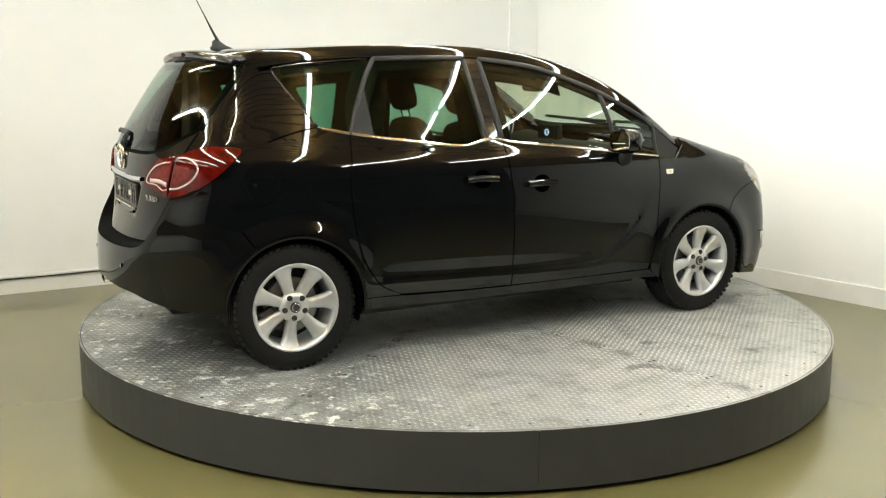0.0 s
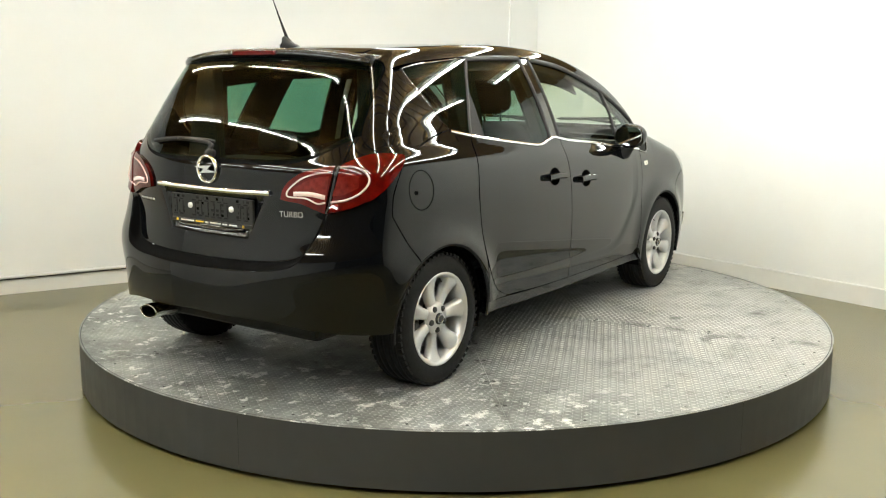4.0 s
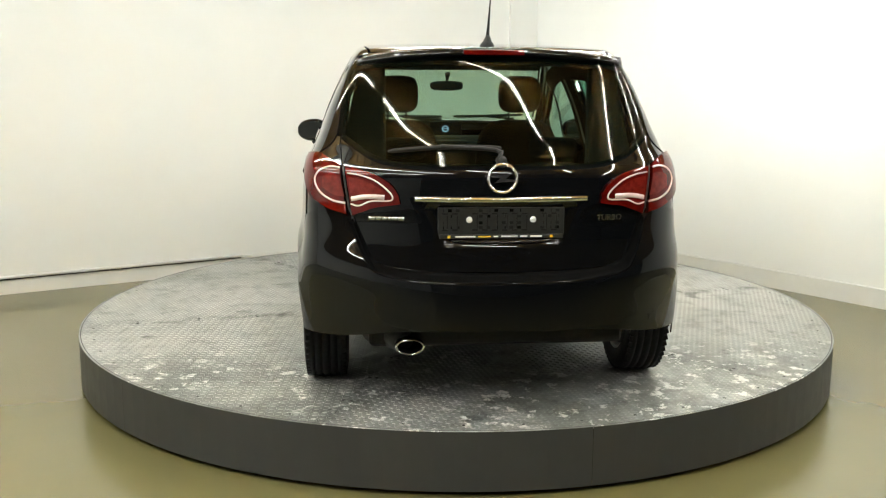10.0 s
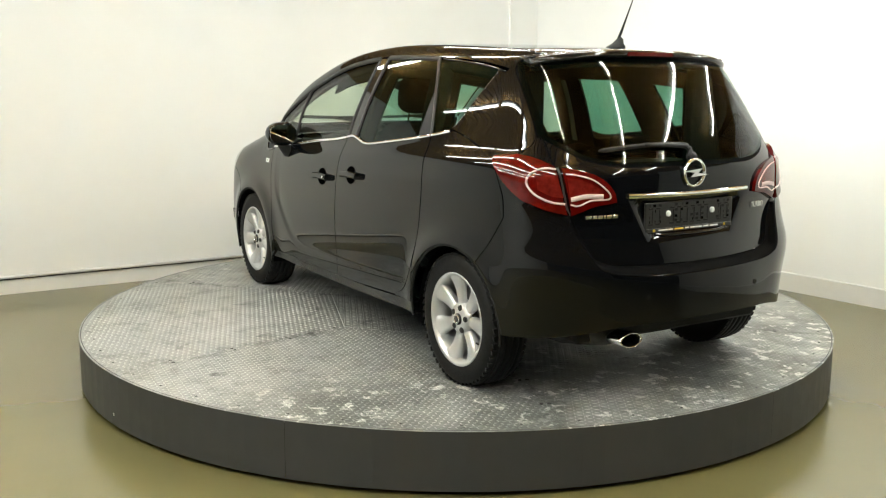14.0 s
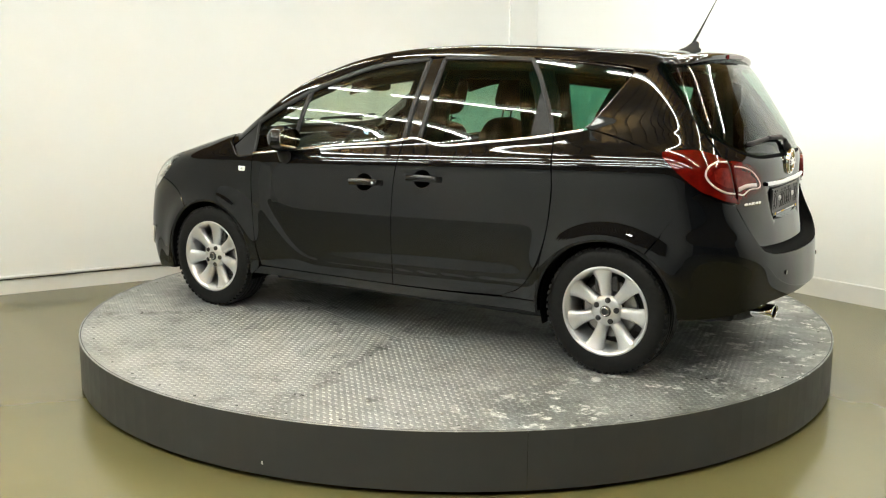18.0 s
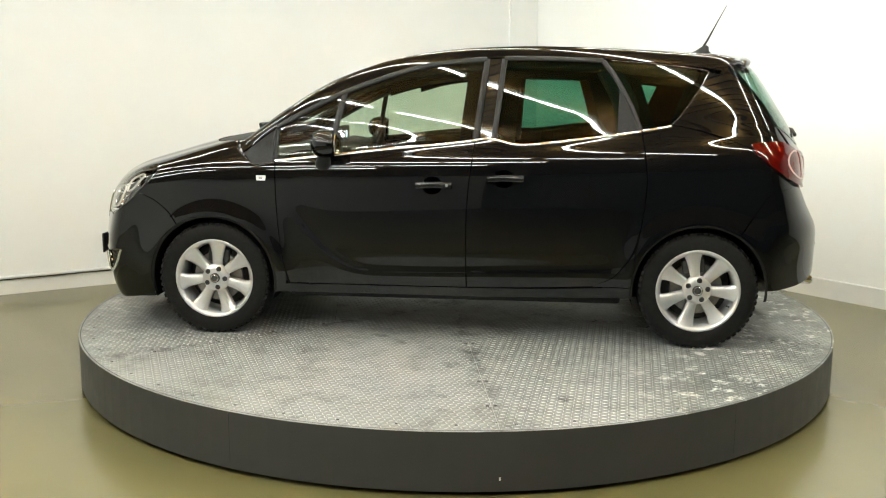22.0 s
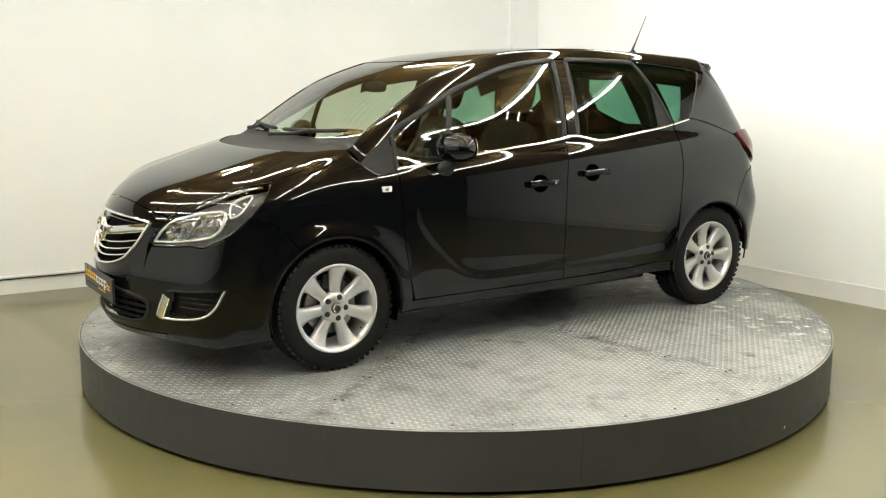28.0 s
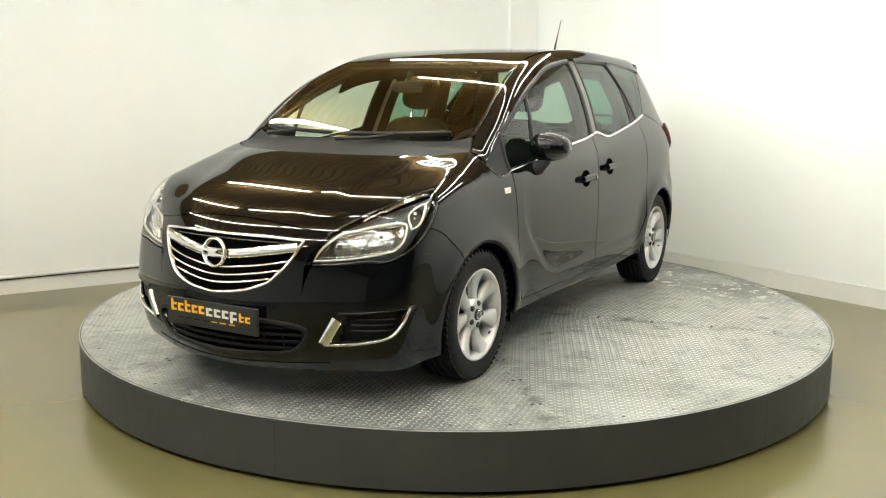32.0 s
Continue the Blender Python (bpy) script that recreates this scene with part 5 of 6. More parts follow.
    for mirror in (False, True):
        a, b = ahead((0.535, 0.315), (0.72, 0.322), (0.80, 0.43), n=20), ahead((0.555, 0.435), (0.68, 0.44), (0.80, 0.455), n=20)
        panel("fog_recess", grid(a, b, ahead((0.535, 0.315), (0.555, 0.435), n=6), ahead((0.80, 0.43), (0.80, 0.455), n=6), 14, 8), MATT_BLACK, bumper, "black fog lamp recess", lift=-0.03, thick=0.003, mirror=mirror, gap="")
        for z in (0.355, 0.38, 0.405, 0.43):
            strip("recess_slat", ahead((0.60, z), (0.76, z), n=10), 0.008, 0.005, MATT_BLACK, bumper, lift=-0.022, mirror=mirror)
        strip("fog_chrome", ahead((0.490, 0.303), (0.516, 0.350), (0.549, 0.412), n=14), 0.050, 0.010, CHROME, bumper, "chrome fog lamp blade", lift=0.001, mirror=mirror)
        strip("fog_chrome", ahead((0.49, 0.298), (0.56, 0.299), (0.648, 0.308), (0.73, 0.330), (0.770, 0.375), (0.794, 0.455), n=40), 0.011, 0.008, CHROME, bumper, "thin curved chrome strip", mirror=mirror)
        strip("fog_rim", ahead((0.555, 0.437), (0.68, 0.442), (0.80, 0.458), n=20), 0.010, 0.004, PAINT, bumper, mirror=mirror)
        c = ahead((0.30 if not mirror else -0.30, 0.46), (0.3 if not mirror else -0.3, 0.465), n=2)
        bm = bmesh.new()
        tube_along(bm, [c[0], c[0] + np.array([0.004, 0, 0])], 0.010, 14)
        part("parking_sensor", bm, GLOSS_BLACK, bumper)
    # wipers at the foot of the windscreen
    for y0, y1, x_in in ((0.56, -0.02, 1.0), (-0.10, -0.60, 1.0)):
        ya = np.linspace(y0, y1, 20)
        base = above(*[(1.190 - 0.27 * y * y, y) for y in ya], n=20)
        bm = bmesh.new()
        tube_along(bm, base + skin_normal(base) * 0.014, [0.006] + [0.011] * 18 + [0.006], 6)
        blade = part("front_wiper", bm, MATT_BLACK, car, "black windscreen wiper", smooth=True)
        mid = above((1.275 - 0.3 * y1 * y1, y1 * 0.9), (1.205 - 0.28 * (y0 * 0.5 + y1 * 0.5) ** 2, y0 * 0.5 + y1 * 0.5), n=10)
        bm = bmesh.new()
        tube_along(bm, mid + skin_normal(mid) * 0.022, [0.013] + [0.010] * 9, 8)
        part("wiper_arm", bm, MATT_BLACK, blade, smooth=True)


nose_details()


# ---- door mirrors ----
def door_mirrors():
    for mirror in (False, True):
        s = -1 if mirror else 1
        bm = bmesh.new()
        bmesh.ops.create_uvsphere(bm, u_segments=28, v_segments=18, radius=1.0)
        for v in bm.verts:
            x, y, z = v.co
            # rounded shell, flat to the rear, tapering outward
            fx = 0.072 * math.copysign(abs(x) ** (1.0 if x > 0 else 0.45), x)
            fy = 0.098 * math.copysign(abs(y) ** 0.85, y)
            fz = 0.074 * math.copysign(abs(z) ** 0.85, z) * (1 - 0.10 * y)
            v.co = (0.675 + fx - 0.02 * y, s * (0.900 + fy), 1.072 + fz)
        if mirror:
            bmesh.ops.reverse_faces(bm, faces=bm.faces)
        shell = part("door_mirror", bm, PAINT, doors[mirror][0], "glossy black door mirror", smooth=True)
        a = np.linspace(0, 2 * math.pi, 28, endpoint=False)
        vs = [(0.600, s * (0.905 + 0.086 * math.copysign(abs(math.cos(t)) ** 0.7, math.cos(t))), 1.074 + 0.056 * math.copysign(abs(math.sin(t)) ** 0.7, math.sin(t))) for t in a]
        vs2 = [(x - 0.003, y, z) for x, y, z in vs]
        n = len(vs)
        fs = [tuple(range(n, 2 * n))] + [(i, (i + 1) % n, (i + 1) % n + n, i + n) for i in range(n)]
        if not mirror:
            fs = [f[::-1] for f in fs]
        mesh_ob("mirror_glass", vs + vs2, fs, MIRROR, shell, "silvered mirror glass")
        bm = bmesh.new()
        tube_along(bm, [(0.70, s * 0.80, 0.955), (0.69, s * 0.845, 0.962), (0.678, s * 0.885, 1.01)], [0.045, 0.038, 0.03], 12)
        for v in bm.verts:
            v.co.x = 0.69 + (v.co.x - 0.69) * 1.1
        part("mirror_foot", bm, MATT_BLACK, shell, "matt black mirror foot", smooth=True)


door_mirrors()


# ---- wheels ----
def wheel():
    """One wheel about the origin, its outer face towards +y."""
    w = new("wheel")
    w.parent = car
    R, B = 0.316, 0.205
    prof = [(0.213, 0.012), (0.222, 0.006), (0.235, 0.004), (0.262, 0.001), (0.288, 0.006), (0.302, 0.014), (0.310, 0.026)]
    grooves = []
    for y in (0.045, 0.078, 0.115, 0.148):
        grooves += [(R - 0.001, y), (R - 0.008, y + 0.001), (R - 0.008, y + 0.009), (R, y + 0.010)]
    prof += [(0.314, 0.034)] + grooves + [(0.314, 0.172), (0.308, 0.185), (0.29, 0.198), (0.25, 0.204), (0.213, 0.194)]
    bm = lathe_bm([(r, -y) for r, y in prof], 72, "y")
    for f in bm.faces:
        f.smooth = True
    tyre = part("tyre", bm, RUBBER, w, "black rubber tyre")
    # slanted shoulder lugs
    bm = bmesh.new()
    for k in range(56):
        a = 2 * math.pi * k / 56
        for y0, y1, lean_to in ((0.010, 0.040, 14), (0.168, 0.192, -14)):
            c = -(y0 + y1) / 2
            turn = Matrix.Rotation(a, 4, "Y") @ Matrix.Translation((0, c, 0)) @ Matrix.Rotation(radians(lean_to), 4, "X") @ Matrix.Translation((0, -c, 0))
            box(bm, (R - 0.016, -y1, -0.011), (R - 0.0036, -y0, 0.011), 0, turn)
    tagged(part("tread_lug", bm, RUBBER, tyre), kind="stuff")
    bm = lathe_bm([(0.214, -0.190), (0.196, -0.180), (0.190, -0.10), (0.194, -0.03), (0.203, -0.014), (0.212, -0.006), (0.221, -0.004), (0.2225, -0.009), (0.216, -0.016), (0.214, -0.190)], 72, "y")
    rim = part("rim", bm, ALLOY, w, "silver alloy rim", smooth=True)
    # seven broad spokes that flare to the lip
    for k in range(7):
        a0 = 2 * math.pi * k / 7
        rs = np.linspace(0.030, 0.208, 9)
        verts, faces = [], []
        for r in rs:
            t = (r - 0.03) / 0.178
            half = 0.020 + 0.017 * t + 0.018 * t**7
            y = -0.026 - 0.012 * t * (1 - t) * 4 + 0.012 * t**2
            for u, dy in ((-1, -0.034), (-1, -0.006), (-0.62, 0.0), (0, 0.003), (0.62, 0.0), (1, -0.006), (1, -0.034)):
                lx, lz = r, u * half
                if r > 0.1:
                    lx = math.sqrt(max(r * r - lz * lz, 1e-6))
                verts.append((lx * math.cos(a0) - lz * math.sin(a0), y + dy, lx * math.sin(a0) + lz * math.cos(a0)))
        for i in range(8):
            for j in range(6):
                faces.append((i * 7 + j, i * 7 + j + 1, (i + 1) * 7 + j + 1, (i + 1) * 7 + j))
        bm = bmesh.new()
        vv = [bm.verts.new(v) for v in verts]
        for f in faces:
            bm.faces.new([vv[i] for i in f])
        bmesh.ops.recalc_face_normals(bm, faces=bm.faces)
        if sum(f.normal.y for f in bm.faces) < 0:
            bmesh.ops.reverse_faces(bm, faces=bm.faces)
        part("spoke", bm, ALLOY, rim, smooth=True)
    bm = lathe_bm([(0.0001, -0.020), (0.036, -0.021), (0.052, -0.024), (0.074, -0.030), (0.078, -0.05)], 40, "y")
    hub = part("hub", bm, ALLOY, rim, smooth=True)
    bm = lathe_bm([(0.0001, -0.010), (0.022, -0.0105), (0.027, -0.014), (0.028, -0.024)], 28, "y")
    cap = part("hub_cap", bm, DARK_METAL, rim, "dark hub cap with a silver ring", smooth=True)
    bm = lathe_bm([(0.017, -0.0105), (0.0175, -0.007), (0.022, -0.007), (0.0225, -0.0105)], 28, "y")
    part("cap_ring", bm, SATIN_CHROME, rim, smooth=True)
    for k in range(5):
        a = 2 * math.pi * (k + 0.25) / 5
        bm = lathe_bm([(0.0001, -0.016), (0.008, -0.016), (0.0095, -0.019), (0.0135, -0.020), (0.0145, -0.024), (0.0145, -0.03)], 12, "y")
        bmesh.ops.translate(bm, vec=(0.054 * math.cos(a), 0, 0.054 * math.sin(a)), verts=bm.verts)
        part("wheel_bolt", bm, DARK_METAL, rim, "dark wheel bolt", smooth=False)
    bm = lathe_bm([(0.06, -0.085), (0.138, -0.085), (0.14, -0.09), (0.14, -0.105), (0.06, -0.105)], 48, "y")
    disc = part("brake_disc", bm, DISC_STEEL, w, "steel brake disc", smooth=False)
    bm = lathe_bm([(0.0001, -0.06), (0.07, -0.062), (0.072, -0.1), (0.18, -0.14), (0.185, -0.17), (0.0001, -0.175)], 32, "y")
    part("brake_drum", bm, DARK_METAL, w, smooth=False)
    bm = bmesh.new()
    box(bm, (0.085, -0.125, -0.06), (0.165, -0.062, 0.06), 0.012)
    part("brake_caliper", bm, DARK_METAL, w)
    bm = bmesh.new()
    tube_along(bm, [(0.19 * math.cos(2.2), -0.03, 0.19 * math.sin(2.2)), (0.172 * math.cos(2.2), -0.018, 0.172 * math.sin(2.2))], 0.004, 8)
    part("valve", bm, MATT_BLACK, rim)
    return w


first_wheel = wheel()
FACE = 0.848
first_wheel.matrix_basis = Matrix.Translation((FX, FACE, HZ)) @ Matrix.Rotation(radians(-95), 4, "Y")
copy_thing(first_wheel, Matrix.Translation((RX, FACE + 0.008, HZ)) @ Matrix.Rotation(radians(-81), 4, "Y"))
for x, a, dy in ((FX, 60, 0.0), (RX, 30, 0.008)):
    copy_thing(first_wheel, Matrix.Translation((x, -FACE - dy, HZ)) @ Matrix.Rotation(math.pi, 4, "Z") @ Matrix.Rotation(radians(a), 4, "Y"))


# ---- cabin ----
def rounded(bm, lo, hi, power=0.55, seg=16, m=None):
    """A cushion: a ball squared off between two corners."""
    made = bmesh.ops.create_uvsphere(bm, u_segments=seg * 2, v_segments=seg, radius=1.0)["verts"]
    c, h = (Vector(lo) + Vector(hi)) / 2, (Vector(hi) - Vector(lo)) / 2
    for v in made:
        q = [math.copysign(abs(a) ** power, a) for a in v.co]
        v.co = Vector((c.x + q[0] * h.x, c.y + q[1] * h.y, c.z + q[2] * h.z))
    if m is not None:
        bmesh.ops.transform(bm, matrix=m, verts=made)
    return bm


def seat(x, y, width, high, head=True):
    bm = bmesh.new()
    rounded(bm, (x - 0.05, y - width / 2, 0.42), (x + 0.5, y + width / 2, 0.60))
    base = part("seat_cushion", bm, CLOTH, car, "black cloth seat", smooth=True)
    lean_back = Matrix.Translation((x, 0, 0.5)) @ Matrix.Rotation(radians(-14), 4, "Y") @ Matrix.Translation((-x, 0, -0.5))
    bm = bmesh.new()
    rounded(bm, (x - 0.09, y - width / 2, 0.46), (x + 0.05, y + width / 2, high), 0.5, m=lean_back)
    part("seat_back", bm, CLOTH, base, smooth=True)
    if head:
        bm = bmesh.new()
        rounded(bm, (x - 0.07, y - 0.125, high + 0.05), (x + 0.045, y + 0.125, high + 0.265), 0.55, m=lean_back)
        rest = part("headrest", bm, CLOTH, base, smooth=True)
        for dy in (-0.055, 0.055):
            bm = bmesh.new()
            tube_along(bm, [lean_back @ Vector((x - 0.015, y + dy, high - 0.03)), lean_back @ Vector((x - 0.015, y + dy, high + 0.09))], 0.007, 8)
            part("headrest_post", bm, CHROME, rest)


def inner_trim():
    """Dark lining behind the window pillars and under the roof edge."""
    top_at, belt_at = curve(*TOPLINE), curve(*BELT)

    def lining(x0, x1, x2, x3, mirror):
        """A pillar lining from x0..x1 at the belt to x2..x3 under the roof."""
        a = side(*[(x, float(belt_at(x)) - 0.06) for x in np.linspace(x0, x1, 5)], n=8)
        b = side(*[(x, float(top_at(x)) - 0.01) for x in np.linspace(x2, x3, 5)], n=8)
        l = side((x0, float(belt_at(x0)) - 0.06), (x2, float(top_at(x2)) - 0.01), n=10)
        r = side((x1, float(belt_at(x1)) - 0.06), (x3, float(top_at(x3)) - 0.01), n=10)
        panel("pillar_lining", grid(a, b, l, r, 8, 10), LINE_DARK, car, "dark lining of a window pillar", lift=-0.05, thick=0.012, mirror=mirror, gap="")
    for mirror in (False, True):
        lining(-0.03, -0.33, -0.08, -0.37, mirror)
        lining(-0.83, -1.10, -0.70, -0.98, mirror)
        lining(-1.12, -1.36, -1.26, -1.40, mirror)
        low = side(*[(x, float(top_at(x)) - 0.085) for x in np.linspace(0.35, -1.36, 12)], n=40)
        high = side(*[(x, float(top_at(x)) + 0.01) for x in np.linspace(0.35, -1.36, 12)], n=40)
        panel("roof_lining_edge", grid(low, high, free(low[0], high[0], n=4), free(low[-1], high[-1], n=4), 36, 4), LINE_DARK, car, "dark edge of the roof lining", lift=-0.052, thick=0.012, mirror=mirror, gap="")


def cabin():
    inner_trim()
    for s in (1, -1):
        bm = bmesh.new()
        box(bm, (-1.47, -0.13, 0.86), (-1.40, 0.13, 1.47), 0.02)
        for v in bm.verts:
            v.co.y = s * (0.60 + v.co.y - (0.0 if v.co.y < 0 else 0.14 * (v.co.z - 0.86) / 0.6))
        part("pillar_trim", bm, TRIM_DARK, car, "dark inner trim of the rear pillar")
    seat(0.08, 0.365, 0.50, 1.195)
    seat(0.08, -0.365, 0.50, 1.195)
    seat(-0.98, 0.38, 0.44, 1.02, False)
    seat(-0.98, -0.38, 0.44, 1.02, False)
    seat(-0.98, 0.0, 0.30, 1.00, False)
    for y in (0.38, -0.38):
        bm = bmesh.new()
        rounded(bm, (-1.16, y - 0.12, 1.02), (-1.06, y + 0.12, 1.13), 0.5)
        part("rear_headrest", bm, CLOTH, car, "low black rear headrest", smooth=True)
    # dashboard: a swept hump from door to door
    verts, faces = [], []
    ys = np.linspace(-0.70, 0.70, 25)
    for y in ys:
        hood = 0.05 * math.exp(-((y - 0.37) / 0.16) ** 2)
        for x, z in ((1.20, 0.99 - 0.05 * y * y), (1.05, 1.01 - 0.04 * y * y), (0.86, 1.025 + hood), (0.74, 1.0 + hood), (0.70, 0.93 + hood * 0.4), (0.76, 0.78), (0.80, 0.6), (0.9, 0.45), (1.2, 0.45)):
            verts.append((x - 0.10 * y * y, y, z))
    for i in range(24):
        for j in range(8):
            faces.append((i * 9 + j, (i + 1) * 9 + j, (i + 1) * 9 + j + 1, i * 9 + j + 1))
    dash = mesh_ob("dashboard", verts, faces, TRIM_DARK, car, "dark grey dashboard", smooth=True)
    bm = bmesh.new()
    box(bm, (0.66, -0.16, 0.5), (0.80, 0.16, 1.0), 0.03)
    part("centre_stack", bm, TRIM_DARK, dash)
    bm = bmesh.new()
    box(bm, (-0.1, -0.11, 0.30), (0.72, 0.11, 0.55), 0.04)
    part("centre_console", bm, TRIM_DARK, dash)
    bm = bmesh.new()
    box(bm, (0.735, -0.115, 1.03), (0.775, 0.112, 1.125), 0.012)
    display = part("display", bm, TRIM_DARK, dash, "small dashboard display, switched on")
    vs, fs = lathe([(0.017, -0.002), (0.017, 0.0), (0.021, 0.0), (0.021, -0.002)], 24, "x")
    mesh_ob("display_mark", [(0.733 + x, y, z + 1.075) for x, y, z in vs], fs, SCREEN_GLOW, display, "glowing plain ring on the display")
    bm = bmesh.new()
    box(bm, (0.7315, -0.025, 1.0735), (0.734, 0.025, 1.0765))
    part("display_bar", bm, SCREEN_GLOW, display)
    # steering wheel
    m = Matrix.Translation((0.52, 0.37, 0.965)) @ Matrix.Rotation(radians(-24), 4, "Y")
    bm = bmesh.new()
    a = np.linspace(0, 2 * math.pi, 33)
    vs, fs = [], []
    for t in a[:-1]:
        for u in np.linspace(0, 2 * math.pi, 9)[:-1]:
            r = 0.182 + 0.016 * math.cos(u)
            vs.append(m @ Vector((0.016 * math.sin(u), r * math.cos(t), r * math.sin(t))))
    for i in range(32):
        for j in range(8):
            fs.append((i * 8 + j, ((i + 1) % 32) * 8 + j, ((i + 1) % 32) * 8 + (j + 1) % 8, i * 8 + (j + 1) % 8))
    bm.free()
    sw = mesh_ob("steering_wheel", vs, fs, TRIM_DARK, car, "dark steering wheel", smooth=True)
    bm = bmesh.new()
    rounded(bm, (0.0, -0.075, -0.065), (0.05, 0.075, 0.06), 0.6, 10, m)
    part("steering_boss", bm, TRIM_DARK, sw, smooth=True)
    for t in (0.1, math.pi - 0.1, -math.pi / 2):
        bm = bmesh.new()
        tube_along(bm, [m @ Vector((0.02, 0.05 * math.cos(t), 0.05 * math.sin(t))), m @ Vector((0.004, 0.178 * math.cos(t), 0.178 * math.sin(t)))], [0.018, 0.012], 8)
        part("steering_spoke", bm, SATIN_CHROME if t < 0 else TRIM_DARK, sw, smooth=True)
    bm = bmesh.new()
    tube_along(bm, [m @ Vector((0.03, 0, 0)), (0.78, 0.37, 0.86)], [0.05, 0.06], 12)
    part("steering_column", bm, TRIM_DARK, sw, smooth=True)
    # inside mirror
    bm = bmesh.new()
    rounded(bm, (0.60, -0.108, 1.335), (0.635, 0.115, 1.40), 0.6, 10)
    im = part("inside_mirror", bm, TRIM_DARK, car, "black inside mirror", smooth=True)
    bm = bmesh.new()
    tube_along(bm, [(0.62, 0, 1.395), (0.60, 0, 1.425), (0.58, 0, 1.445)], [0.010, 0.012, 0.02], 8)
    part("mirror_stem", bm, TRIM_DARK, im, smooth=True)
    # parcel shelf, rear bulkhead and floor
    bm = bmesh.new()
    box(bm, (-1.84, -0.62, 0.98), (-1.16, 0.62, 1.0), 0.008)
    part("parcel_shelf", bm, TRIM_DARK, car)
    bm = bmesh.new()
    box(bm, (-1.84, -0.58, 0.40), (1.2, 0.58, 0.42), 0.004)
    part("cabin_floor", bm, TRIM_DARK, car)
    for mirror in (False, True):
        # inner linings of pillars, waist and roof sides
        for name, line, wd in (("pillar_lining", side((-0.16, 1.05), (-0.19, 1.25), (-0.225, 1.50), n=16), 0.11), ("pillar_lining", side((-0.93, 1.10), (-0.92, 1.3), (-0.83, 1.49), n=16), 0.13), ("pillar_lining", side((-1.25, 1.12), (-1.42, 1.28), (-1.46, 1.42), n=16), 0.14), ("pillar_lining", side(*TOPLINE[1:7], n=30), 0.05), ("roof_lining", side(*TOPLINE[5:12], n=30), 0.09)):
            strip(name, line, wd, 0.012, TRIM_DARK, car, lift=-0.050, mirror=mirror)
        # grab of belt at the middle pillar
        strip("seat_belt", side((-0.17, 1.06), (-0.22, 1.44), n=10), 0.045, 0.002, TRIM_LIGHT, car, lift=-0.07, mirror=mirror)
    panel("roof_lining", grid(both(screen_top), both(tail_top), roof_edge, roof_edge * [1, -1, 1], 20, 20), TRIM_DARK, car, "dark headliner", lift=-0.04, thick=0.006, gap="")


cabin()


# ---- the turntable ----
turntable = thing("turntable", "round revolving platform with tread plate top and grey skirt", "turntable")


